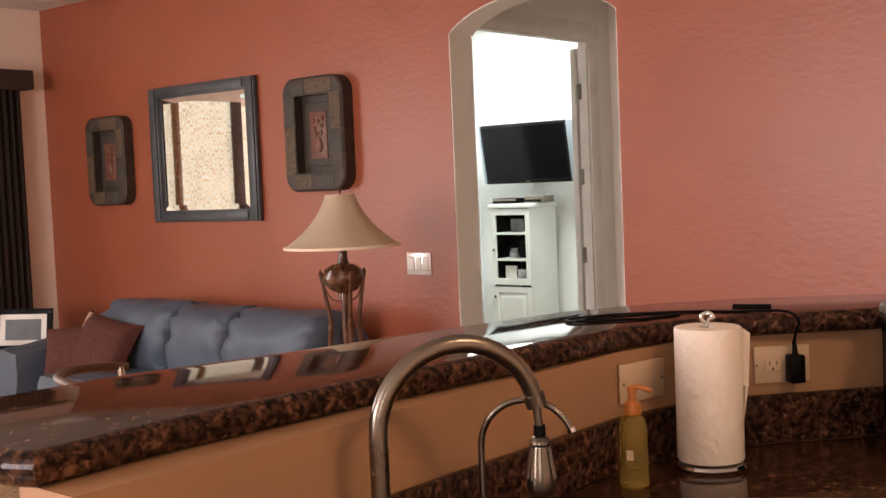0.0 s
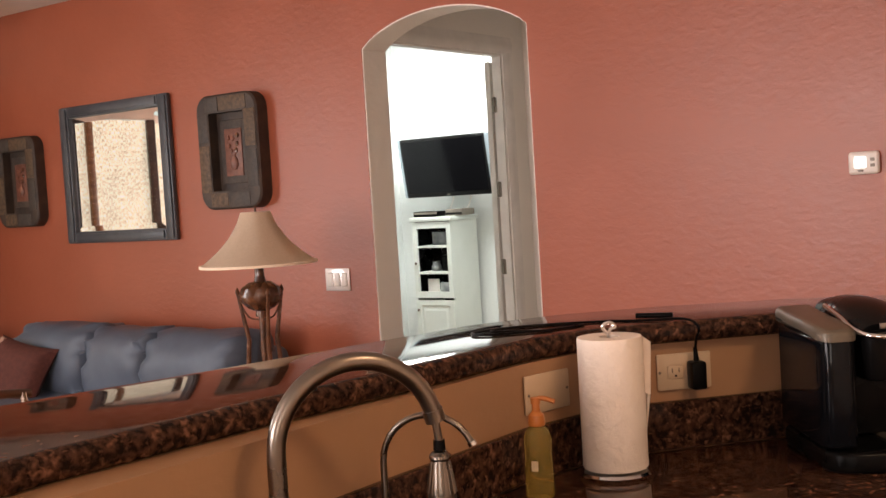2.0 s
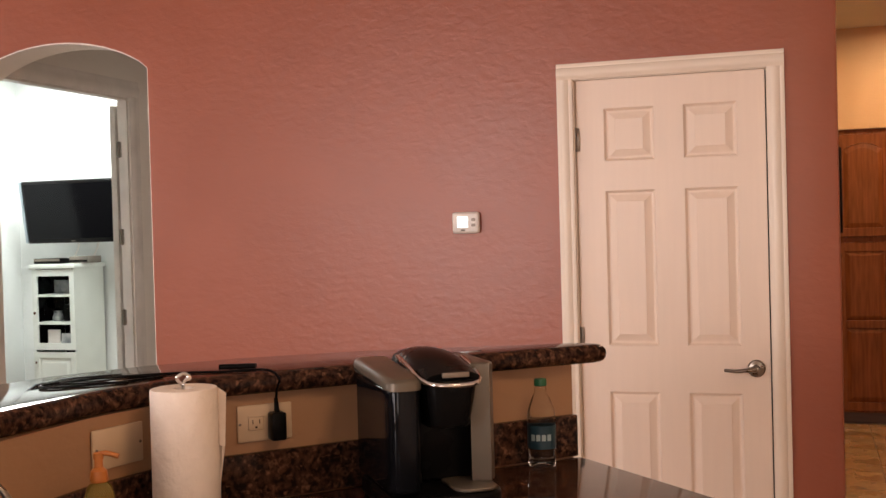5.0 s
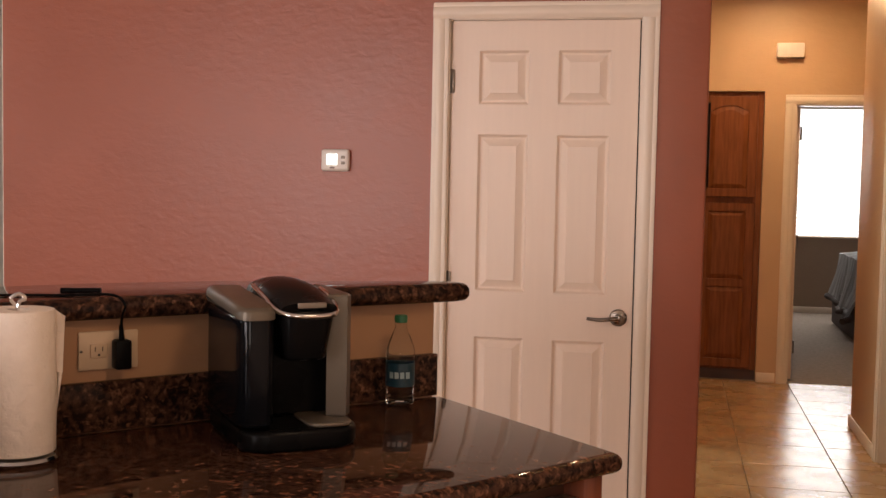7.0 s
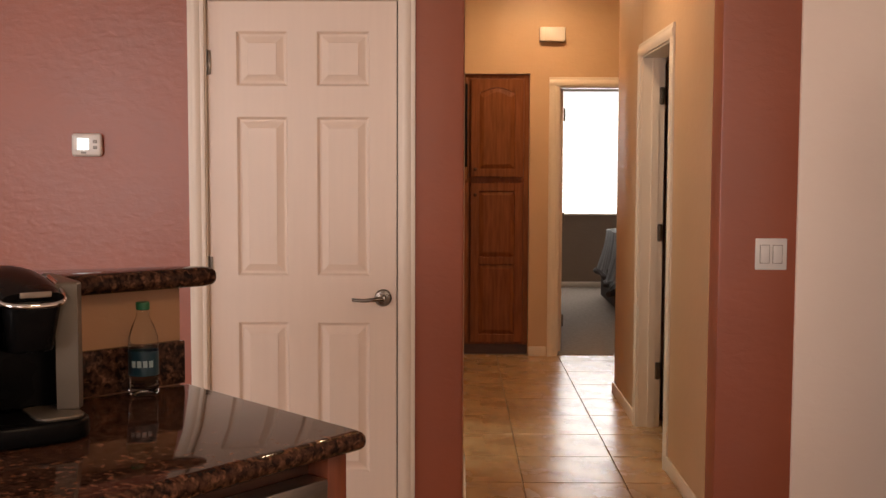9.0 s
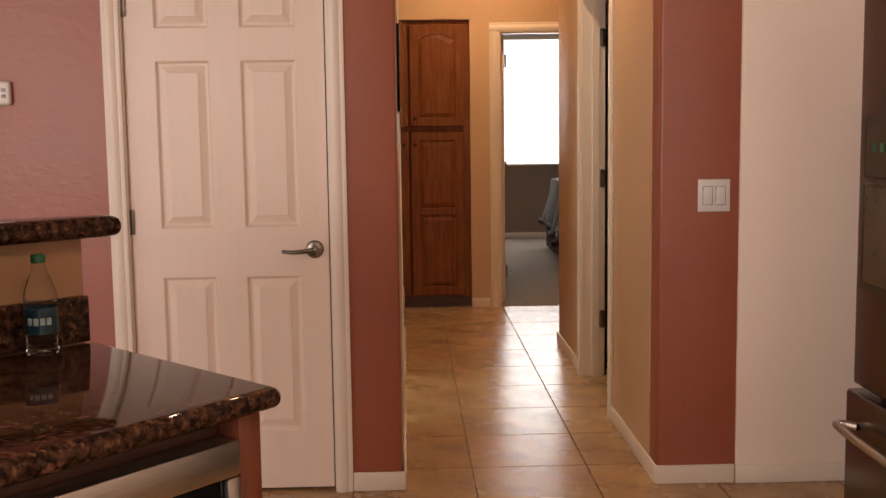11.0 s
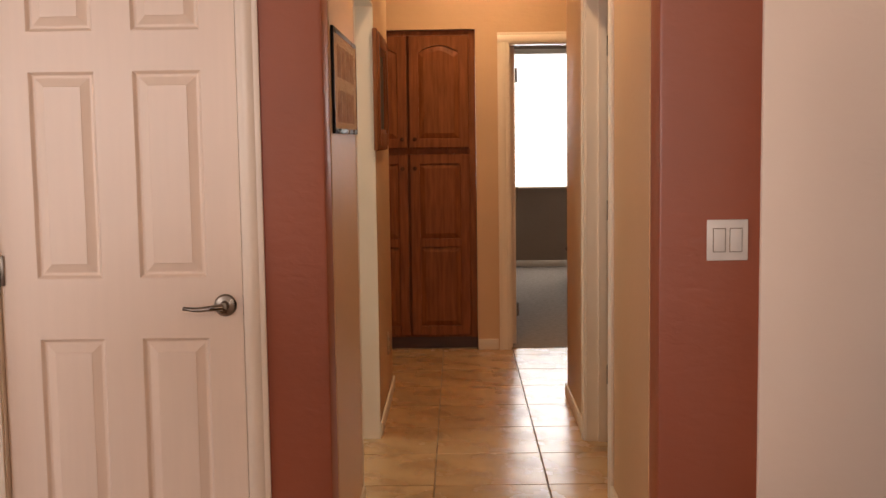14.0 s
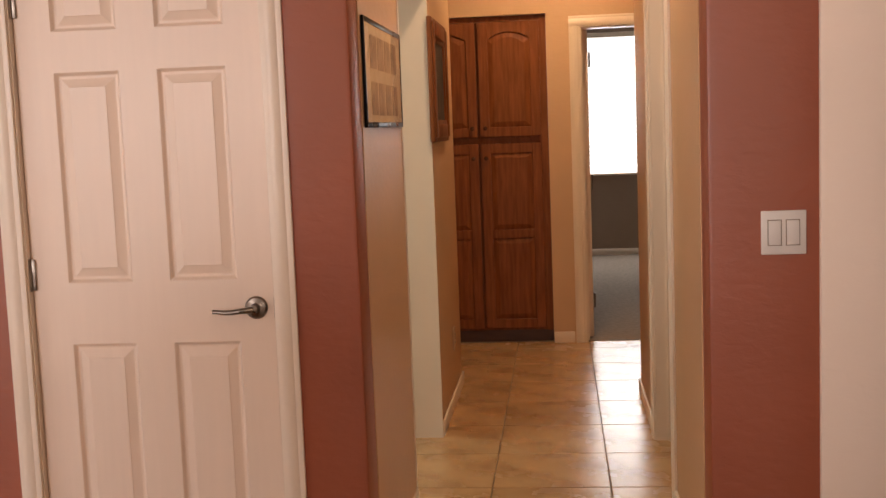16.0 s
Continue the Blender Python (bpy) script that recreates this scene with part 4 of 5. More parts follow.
for k in range(4):
    a = radians(-112 + 22 * k)
    bm = box(-0.0045, -0.0005, -0.007, 0.0045, 0.0005, 0.007)
    bm.transform(Matrix.Translation((0.0331 * math.cos(a), 0.0331 * math.sin(a), 0.072)) @ Matrix.Rotation(a + radians(90), 4, "Z"))
    part("label_print", bm, CYANBAR, lb)

# coffee maker
def round_front(x0, y0, x1, y1, rf, rb=0.012, n=8):
    """An outline with a bowed front (towards -y) and small back corners."""
    cx, hx = (x0 + x1) / 2, (x1 - x0) / 2
    front = [(cx + hx * math.copysign(abs(math.cos(a)) ** 0.55, math.cos(a)), y0 + rf - rf * math.sin(a) ** 0.8) for a in [math.pi - math.pi * k / (2 * n) for k in range(2 * n + 1)]]
    return front + [(x1, y1 - rb), (x1 - rb, y1), (x0 + rb, y1), (x0, y1 - rb)]


cm = thing("coffee_maker", pose(0.122, -2.178, 0.9155, 0, 0, 36), "black single-cup coffee maker with silver lid and trim", "coffee maker")
part("base", prism(round_front(-0.128, -0.158, 0.104, 0.12, 0.07), 0, 0.040, bev=0.010, seg=4), BLACKMATT, cm)
part("drip_tray", prism(round_front(0.000, -0.152, 0.088, -0.03, 0.04), 0.0402, 0.048, bev=0.003), COFFEESILVER, cm, "silver grey drip tray")
part("column", prism([(-0.062, -0.035), (0.066, -0.035), (0.10, 0.0), (0.10, 0.12), (-0.062, 0.12)], 0.046, 0.24, bev=0.004), BLACKMATT, cm)
part("side_trim", prism([(0.050, -0.088), (0.085, -0.105), (0.101, -0.080), (0.106, 0.09), (0.098, 0.122), (0.086, 0.122), (0.072, -0.03)], 0.046, 0.283, bev=0.006, seg=3), COFFEESILVER, cm, "silver grey side panel")
head = prism(round_front(-0.060, -0.158, 0.052, 0.12, 0.05), 0.165, 0.262, bev=0.008, seg=3)
for v in head.verts:
    if v.co.z < 0.2:
        v.co.x *= 0.80
        v.co.y = v.co.y * 0.86
part("brew_head", head, BLACKMATT, cm)
lid = bmesh.new()
ring = []
for k in range(13):
    u = k / 12
    v = -0.160 + 0.282 * u
    zc = 0.262 + 0.046 * math.sin(math.pi * (0.10 + 0.62 * u))
    w = 0.050 + 0.010 * math.sin(math.pi * min(1, 0.15 + u))
    ring.append([lid.verts.new((-0.004 + w * math.cos(math.pi * j / 14), v + 0.012 * (1 - u) * abs(math.cos(math.pi * j / 14)) ** 2, 0.256 + (zc - 0.256) * math.sin(math.pi * j / 14) ** 0.55)) for j in range(15)])
for a, b in zip(ring, ring[1:]):
    for j in range(14):
        lid.faces.new((a[j], a[j + 1], b[j + 1], b[j]))
lid.faces.new(ring[0])
lid.faces.new(ring[-1][::-1])
bmesh.ops.recalc_face_normals(lid, faces=lid.faces)
part("lid", lid, BLACKMATT, cm, "rounded glossy black lid", sharp=60)
part("handle", tube(smooth_path([(-0.066, 0.02, 0.292), (-0.066, -0.06, 0.278), (-0.064, -0.125, 0.262), (-0.045, -0.162, 0.254), (0.0, -0.172, 0.252), (0.038, -0.162, 0.254), (0.056, -0.125, 0.262), (0.060, -0.07, 0.276), (0.062, -0.01, 0.286)], 6), 0.0052, 12), CHROME, cm, "polished chrome handle")
part("badge", box(-0.030, -0.1625, 0.266, 0.024, -0.1575, 0.276, bev=0.001), SILVERP, cm, "small silver name badge")
part("water_tank", prism(round_front(-0.134, -0.150, -0.064, 0.115, 0.045), 0.047, 0.250, bev=0.008, seg=3), SMOKE, cm, "smoked clear water tank")
cap = prism(round_front(-0.138, -0.155, -0.062, 0.12, 0.048), 0.251, 0.286, bev=0.014, seg=5)
for v in cap.verts:
    if v.co.z > 0.262:
        v.co.z -= 0.020 * max(0.0, min(1.0, (0.02 - v.co.y) / 0.17)) ** 1.4
part("tank_lid", cap, COFFEESILVER, cm, "silver grey tank lid")

# faucets
fc = thing("kitchen_faucet", pose(-0.352, -3.319, 0.9155, 0, 0, 57.5), "brushed nickel gooseneck faucet with pull-down spray head", "faucet")
part("base_ring", lathe([(0.0, 0.0), (0.030, 0.0), (0.030, 0.008), (0.022, 0.016), (0.0, 0.016)], 28), NICKEL, fc)
R = 0.119
arc = [(0, 0, 0.01), (0, 0, 0.12), (0, 0, 0.209)] + [(R - R * math.cos(radians(a)), 0, 0.211 + R * math.sin(radians(a))) for a in range(9, 172, 8)]
part("spout", tube(arc, 0.0135, 24), NICKEL, fc)
e = Vector(arc[-1]); g = (e - Vector(arc[-2])).normalized()
part("spout_collar", tube([e - g * 0.014, e + g * 0.004], 0.0152, 24), NICKEL, fc)
part("hose", tube([e, e + Vector((0.004, 0, -0.035))], 0.006, 12), NICKEL, fc)
h0 = e + Vector((0.004, 0, -0.034))
sp = part("spray_head", lathe([(0.0, 0.0), (0.011, -0.001), (0.016, -0.006), (0.0165, -0.010), (0.013, -0.014), (0.016, -0.03), (0.020, -0.055), (0.0215, -0.075), (0.018, -0.085), (0.0, -0.086)], 28, Matrix.Translation(h0 + Vector((0, 0, -0.014)))), NICKEL, fc, "ribbed bell-shaped spray head")
part("black_collar", lathe([(0.0, 0.002), (0.0085, 0.002), (0.009, -0.013), (0.0, -0.0135)], 20, Matrix.Translation(h0)), BLACKMATT, sp)
for k in range(14):
    a = 2 * math.pi * k / 14
    part("rib", tube([h0 + Vector((0.0135 * math.cos(a), 0.0135 * math.sin(a), -0.03)), h0 + Vector((0.0212 * math.cos(a), 0.0212 * math.sin(a), -0.075))], 0.0016, 6), NICKEL, sp)
ft = thing("filter_tap", pose(-0.352, -3.090, 0.9155, 0, 0, 24), "slim brushed nickel filtered-water tap", "faucet")
R = 0.073
arc = [(0, 0, 0.0), (0, 0, 0.10), (0, 0, 0.148)] + [(R - R * math.cos(radians(a)), 0, 0.150 + R * math.sin(radians(a))) for a in range(12, 160, 11)]
part("spout", tube(arc, 0.0052, 14), NICKEL, ft)
part("nozzle", tube([Vector(arc[-1]) , Vector(arc[-1]) + Vector((0.003, 0, -0.006))], 0.0068, 14), CHROME, ft)
part("base_ring", lathe([(0.0, 0.0), (0.018, 0.0), (0.016, 0.01), (0.006, 0.014), (0.0, 0.014)], 20), NICKEL, ft)

# ---- living room ----
def soft_box(x0, y0, z0, x1, y1, z1, r, n=3, wob=0.0, seed=0):
    """A stuffed cushion: a box with full round edges, bulged and creased a little."""
    bm = bmesh.new()
    bmesh.ops.create_cube(bm, size=1)
    bmesh.ops.subdivide_edges(bm, edges=bm.edges[:], cuts=9, use_grid_fill=True)
    for v in bm.verts:
        c = v.co * 2
        q = c.lerp(c.normalized() * 1.08, r)
        p = Vector(((x0 + x1) / 2 + q.x * (x1 - x0) / 2, (y0 + y1) / 2 + q.y * (y1 - y0) / 2, (z0 + z1) / 2 + q.z * (z1 - z0) / 2))
        if wob:
            p += Vector(noise.noise_vector(p * 6 + Vector((seed, 0, 0)))) * wob
        v.co = p
    return bm


sofa = thing("sofa", pose(-4.55, -0.55, 0), "slate blue leather sofa with pillow-back cushions", "sofa")
part("base", box(-1.25, -0.42, 0.06, 1.15, 0.45, 0.30, bev=0.03), LEATHER, sofa)
def back_cushion(x0, x1, z0, z1, y0, y1, seed):
    """A slouching pillow back: a fat rounded roll with slanted, gathered ends."""
    bm = bmesh.new()
    nu, nv, rings = 30, 36, []
    cy, cz, hy, hz, hx, cx = (y0 + y1) / 2, (z0 + z1) / 2, (y1 - y0) / 2, (z1 - z0) / 2, (x1 - x0) / 2, (x0 + x1) / 2
    for i in range(nu + 1):
        u = -1 + 2 * i / nu
        full = (1 - abs(u) ** 7) ** 0.32 if abs(u) < 1 else 0.0
        full = 0.30 + 0.70 * full
        ring = []
        for j in range(nv):
            a = 2 * math.pi * j / nv
            c, q = math.cos(a), math.sin(a)
            py = math.copysign(abs(c) ** 0.75, c) * hy * full
            pz = math.copysign(abs(q) ** 0.72, q) * hz * (0.80 + 0.20 * full)
            end = max(0.0, abs(u) - 0.55) / 0.45
            crease = 0.030 * end * math.sin(9 * a + 5 * u + seed) + 0.016 * end * math.sin(17 * a + seed * 2)
            p = Vector((cx + u * hx + 0.16 * pz * (0.4 + 0.6 * abs(u)), cy + py * (1 + crease / hy), cz + pz + crease * 0.5))
            p += Vector(noise.noise_vector(Vector((p.x * 5, p.y * 5, p.z * 9 + seed)))) * 0.016
            ring.append(bm.verts.new(p))
        rings.append(ring)
    for p0, p1 in zip(rings, rings[1:]):
        for j in range(nv):
            bm.faces.new((p0[j], p0[(j + 1) % nv], p1[(j + 1) % nv], p1[j]))
    bm.faces.new(rings[0][::-1])
    bm.faces.new(rings[-1])
    bmesh.ops.recalc_face_normals(bm, faces=bm.faces)
    return bm


part("back_frame", box(-0.90, 0.24, 0.06, 1.15, 0.46, 0.72, bev=0.06, seg=4), LEATHER, sofa)
for x0, x1, sd, top in ((-0.74, -0.03, 1, 0.845), (-0.06, 0.47, 2, 0.835), (0.44, 1.14, 3, 0.83)):
    part("back_cushion", back_cushion(x0, x1, 0.36, top, -0.02, 0.40, sd), LEATHER, sofa, sharp=70)
    part("seat_cushion", soft_box(x0 + 0.03, -0.46, 0.28, x1 - 0.03, 0.18, 0.47, 0.35, wob=0.012, seed=sd + 4), LEATHER, sofa)
part("arm", soft_box(-1.26, -0.46, 0.06, -0.93, 0.40, 0.60, 0.4, wob=0.015, seed=9), LEATHER, sofa)
part("arm", soft_box(1.05, -0.46, 0.06, 1.32, 0.40, 0.58, 0.4, wob=0.015, seed=10), LEATHER, sofa)


def cushion(name, m, label, w, h, d, material, stripe=False):
    bm = bmesh.new()
    bmesh.ops.create_grid(bm, x_segments=14, y_segments=14, size=0.5)
    low = []
    for v in bm.verts:
        u, t = v.co.x * 2, v.co.y * 2
        puff = (1 - u ** 4) * (1 - t ** 4)
        v.co = Vector((u * w / 2 * (1 - 0.10 * (1 - t * t) * abs(u)), t * h / 2 * (1 - 0.10 * (1 - u * u) * abs(t)), d / 2 * puff ** 0.6))
    low = bmesh.ops.duplicate(bm, geom=bm.verts[:] + bm.edges[:] + bm.faces[:])
    for v in low["geom"]:
        if isinstance(v, bmesh.types.BMVert):
            v.co.z = -v.co.z
    bmesh.ops.remove_doubles(bm, verts=bm.verts, dist=0.0005)
    bmesh.ops.recalc_face_normals(bm, faces=bm.faces)
    p = thing(name, m, label, "pillow", "pillows on the sofa")
    part("cover", bm, material, p)
    if stripe:
        part("stripe", box(-w / 2 + 0.03, -h / 2 + 0.012, -d * 0.22, -w / 2 + 0.06, h / 2 - 0.02, d * 0.3, bev=0.01), STRIPE, p, "beige piped stripe")
    return p


cushion("throw_pillow", pose(-4.98, -0.70, 0.59, 62, 12, 12), "brick red square throw pillow leaning on the sofa", 0.42, 0.40, 0.16, PILLOW, True)
cushion("throw_pillow", pose(-5.16, -0.78, 0.57, 65, -6, 30), "brick red throw pillow behind another pillow", 0.38, 0.34, 0.14, PILLOW)

tb = thing("end_table", pose(-6.22, -0.62, 0), "honey brown wooden end table beside the sofa", "end table")
part("tabletop", box(-0.33, -0.36, 0.465, 0.33, 0.36, 0.50, bev=0.008), ENDWOOD, tb)
part("body", box(-0.30, -0.33, 0.04, 0.30, 0.33, 0.464, bev=0.004), ENDWOOD, tb)
part("drawer", box(-0.26, -0.345, 0.28, 0.26, -0.331, 0.44, bev=0.004), ENDWOOD, tb)
ph = thing("table_photograph", pose(-6.0, -0.62, 0.503, -10, 0, 30), "black photo frame with white mat on the end table", "photo frame")
part("frame", join(box(-0.20, -0.01, 0, 0.20, 0.01, 0.035, bev=0.003), box(-0.20, -0.01, 0.235, 0.20, 0.01, 0.27, bev=0.003), box(-0.20, -0.01, 0.035, -0.165, 0.01, 0.235), box(0.165, -0.01, 0.035, 0.20, 0.01, 0.235)), BLACKMATT, ph)
part("mat_board", box(-0.165, -0.004, 0.035, 0.165, 0.004, 0.235), WHITEP, ph)
part("photo", box(-0.125, -0.006, 0.068, 0.125, -0.0042, 0.202), mat("grey_photo_print", (0.06, 0.065, 0.07), (0.09, 0.09, 0.09), rough=0.3, scale=12), ph, "dull grey photograph")
sm = thing("glass_candle_jar", pose(-5.93, -0.88, 0.502), "small dark glass jar on the end table", "jar")
part("jar", lathe([(0.0, 0), (0.045, 0), (0.05, 0.01), (0.05, 0.09), (0.045, 0.10), (0.0, 0.10)], 24), BLACKGLOSS, sm)
part("lid", lathe([(0.0, 0.10), (0.047, 0.10), (0.047, 0.112), (0.01, 0.118), (0.0, 0.118)], 24), CHROME, sm)

# bar stool behind the raised bar
st = thing("bar_stool", pose(-1.30, -2.98, 0, 0, 0, 150), "bar stool with bowed brown back rail on chrome posts", "bar stool")
part("seat", lathe([(0.0, 0.70), (0.17, 0.70), (0.19, 0.72), (0.185, 0.755), (0.15, 0.765), (0.0, 0.768)], 36), WOODDARK, st, "round dark wooden seat")
rail = tube(smooth_path([(0.21 * math.sin(radians(a)), 0.21 * math.cos(radians(a)), 1.100 - 0.02 * (a / 75) ** 2) for a in range(-75, 76, 15)], 4), 0.010, 12)
part("back_rail", rail, WOODDARK, st, "bowed dark brown wooden back rail")
for a in (-70, 70):
    part("post", tube([(0.17 * math.sin(radians(a)), 0.12 * math.cos(radians(a)), 0.74), (0.205 * math.sin(radians(a)), 0.205 * math.cos(radians(a)), 1.084)], 0.008, 12), CHROME, st, "chrome post")
for a in (45, 135, 225, 315):
    part("leg", tube([(0.10 * math.cos(radians(a)), 0.10 * math.sin(radians(a)), 0.70), (0.22 * math.cos(radians(a)), 0.22 * math.sin(radians(a)), 0.0)], 0.011, 10), CHROME, st)
part("foot_ring", tube([(0.174 * math.cos(radians(a)), 0.174 * math.sin(radians(a)), 0.27) for a in range(0, 361, 12)], 0.008, 8), CHROME, st)

# lamp with its table
lt = thing("lamp_table", pose(-2.995, -0.62, 0), "dark wooden side table beside the sofa", "side table")
part("tabletop", box(-0.25, -0.25, 0.56, 0.25, 0.25, 0.59, bev=0.006), WOODDARK, lt)
for x in (-0.2, 0.2):
    for y in (-0.2, 0.2):
        part("leg", box(x - 0.02, y - 0.02, 0, x + 0.02, y + 0.02, 0.559, bev=0.003), WOODDARK, lt)
lp = thing("table_lamp", pose(-2.995, -0.70, 0.592), "bronze urn table lamp with a flared cream bell shade", "lamp")
sh = bmesh.new()
n, rings = 48, []
for k in range(15):
    u = k / 14
    z = 0.845 - 0.245 * u
    rr = 0.068 + 0.202 * (0.40 * u + 0.60 * u ** 2.3)
    rings.append([sh.verts.new((rr * (1 + 0.012 * math.cos(8 * 2 * math.pi * j / n)) * math.cos(2 * math.pi * j / n), rr * (1 + 0.012 * math.cos(8 * 2 * math.pi * j / n)) * math.sin(2 * math.pi * j / n), z)) for j in range(n)])
for a, b in zip(rings, rings[1:]):
    for j in range(n):
        sh.faces.new((a[j], b[j], b[(j + 1) % n], a[(j + 1) % n]))
bmesh.ops.solidify(sh, geom=sh.faces[:], thickness=0.003)
shade = part("shade", sh, SHADE, lp, "cream fabric bell shade")
part("trim_band", lathe([(0.268, 0.598), (0.273, 0.598), (0.272, 0.610), (0.264, 0.612)], 48, close=True), SHADE, shade)
part("finial", tube([(0, 0, 0.84), (0, 0, 0.872)], [0.004, 0.006], 10), BRONZE, lp)
part("neck", lathe([(0.0, 0.52), (0.030, 0.52), (0.022, 0.55), (0.022, 0.60), (0.026, 0.61), (0.0, 0.615)], 24), BRONZE, lp)
urn = lathe([(0.0, 0.355), (0.03, 0.36), (0.028, 0.385), (0.06, 0.40), (0.092, 0.43), (0.10, 0.46), (0.088, 0.495), (0.05, 0.52), (0.0, 0.525)], 48)
for v in urn.verts:
    a = math.atan2(v.co.y, v.co.x) + v.co.z * 8
    f = 1 + 0.05 * math.cos(10 * a)
    v.co.x *= f
    v.co.y *= f
part("urn", urn, BRONZE, lp, "swirled bronze resin urn")
for a in (200, 330, 80):
    c, s_ = math.cos(radians(a)), math.sin(radians(a))
    part("leg", tube([(0.10 * c, 0.10 * s_, 0.0), (0.075 * c, 0.075 * s_, 0.25), (0.118 * c, 0.118 * s_, 0.47)], [0.014, 0.011, 0.008], 10), BRONZE, lp)
    part("leg_tip", lathe([(0.0, 0), (0.012, 0.004), (0.008, 0.02), (0.0, 0.035)], 12, Matrix.Translation((0.119 * c, 0.119 * s_, 0.465))), BRONZE, lp)
    part("chain", tube(smooth_path([(0.118 * c, 0.118 * s_, 0.44), (0.07 * c, 0.07 * s_, 0.36), (0.02 * c, 0.02 * s_, 0.345)], 5), 0.004, 6), BRONZE, lp)
part("stem", tube([(0, 0, 0.0), (0, 0, 0.36)], 0.016, 14), BRONZE, lp)
part("base_plate", lathe([(0.0, 0.0), (0.12, 0.0), (0.12, 0.012), (0.03, 0.03), (0.0, 0.03)], 28), BRONZE, lp)

# mirror
mw, mh = 1.015, 0.85
mi = thing("wall_mirror", pose(-4.822, -0.004, 1.718), "wall mirror in a charcoal painted wooden frame", "mirror")
for nm, x0, z0, x1, z1 in (("frame_side", -mw / 2, -mh / 2, -mw / 2 + 0.085, mh / 2), ("frame_side", mw / 2 - 0.085, -mh / 2, mw / 2, mh / 2), ("frame_rail", -mw / 2 + 0.085, -mh / 2, mw / 2 - 0.085, -mh / 2 + 0.07), ("frame_rail", -mw / 2 + 0.085, mh / 2 - 0.07, mw / 2 - 0.085, mh / 2)):
    part(nm, join(box(x0, -0.030, z0, x1, 0, z1, bev=0.006), box(x0 + 0.012, -0.040, z0 + 0.012, x1 - 0.012, -0.029, z1 - 0.012, bev=0.004)), FRAMEGREY, mi)
gx, gz = mw / 2 - 0.085, mh / 2 - 0.07
bm = bmesh.new()
o = [bm.verts.new((x, -0.012, z)) for x, z in ((-gx, -gz), (gx, -gz), (gx, gz), (-gx, gz))]
i2 = [bm.verts.new((x, -0.0155, z)) for x, z in ((-gx + 0.05, -gz + 0.035), (gx - 0.05, -gz + 0.035), (gx - 0.05, gz - 0.035), (-gx + 0.05, gz - 0.035))]
for k in range(4):
    bm.faces.new((o[k], o[(k + 1) % 4], i2[(k + 1) % 4], i2[k]))
bm.faces.new(i2)
bmesh.ops.recalc_face_normals(bm, faces=bm.faces)
me = mesh_ob("mirror_glass", bm, MIRROR, smooth=False)
me.parent = mi


def rounded(w, h, r, n=6):
    pts = []
    for cx, cz, a0 in ((w / 2 - r, h / 2 - r, 0), (-w / 2 + r, h / 2 - r, 90), (-w / 2 + r, -h / 2 + r, 180), (w / 2 - r, -h / 2 + r, 270)):
        for k in range(n + 1):
            a = radians(a0 + 90 * k / n)
            pts.append((cx + r * math.cos(a), cz + r * math.sin(a)))
    return pts


def carved_plaque(m):
    w, h = 0.47, 0.63
    p = thing("carved_wall_plaque", m, "rounded carved wooden shadow box with a copper vase relief", "wall art", "pair of plaques")
    bm = bmesh.new()
    rings = []
    for (a, b, r), y in (((w, h, 0.09), 0.0), ((w, h, 0.09), -0.075), ((w - 0.02, h - 0.02, 0.08), -0.085), ((w - 0.20, h - 0.20, 0.012), -0.085), ((w - 0.20, h - 0.20, 0.012), -0.022)):
        rings.append([bm.verts.new((x, y, z)) for x, z in rounded(a, b, r)])
    for p0, p1 in zip(rings, rings[1:]):
        for j in range(len(p0)):
            bm.faces.new((p0[j], p0[(j + 1) % len(p0)], p1[(j + 1) % len(p1)], p1[j]))
    bm.faces.new(rings[-1])
    bmesh.ops.recalc_face_normals(bm, faces=bm.faces)
    part("frame", bm, SLATE, p)
    for (x0, z0, x1, z1), mt in (((-0.05, 0.225, 0.16, 0.300), OCHRE), ((0.142, 0.02, 0.222, 0.22), OCHRE), ((-0.222, -0.22, -0.142, 0.04), OCHRE), ((-0.15, -0.300, -0.02, -0.225), OCHRE), ((0.142, -0.20, 0.222, 0.0), GREYPATCH), ((-0.16, 0.225, -0.055, 0.300), GREYPATCH), ((0.0, -0.300, 0.15, -0.225), GREYPATCH), ((-0.222, 0.06, -0.142, 0.21), GREYPATCH)):
        part("carved_patch", box(x0, -0.0885, z0, x1, -0.084, z1, bev=0.0015), mt, p)
    part("inner_panel", join(box(-0.105, -0.034, -0.175, 0.105, -0.021, 0.175, bev=0.004)), GREYPATCH, p)
    rel = part("relief_panel", box(-0.065, -0.040, -0.135, 0.065, -0.033, 0.125, bev=0.002), COPPER, p, "copper relief of a vase with flowers")
    part("vase", lathe([(0.0, -0.10), (0.018, -0.10), (0.034, -0.075), (0.030, -0.045), (0.014, -0.025), (0.018, -0.015), (0.0, -0.014)], 20, Matrix.Translation((0, -0.042, 0)) @ Matrix.Diagonal((1, 0.45, 1, 1))), COPPER, rel)
    for fx, fz in ((-0.03, 0.03), (0.0, 0.07), (0.03, 0.04), (-0.015, 0.0), (0.022, 0.005), (-0.035, 0.075), (0.036, 0.085)):
        part("flower", lathe([(0.0, -0.012), (0.011, -0.006), (0.013, 0.004), (0.006, 0.012), (0.0, 0.013)], 10, Matrix.Translation((fx, -0.042, fz)) @ Matrix.Diagonal((1, 0.6, 1.2, 1))), COPPER if fx < 0.01 else BRONZE, rel)
    return p


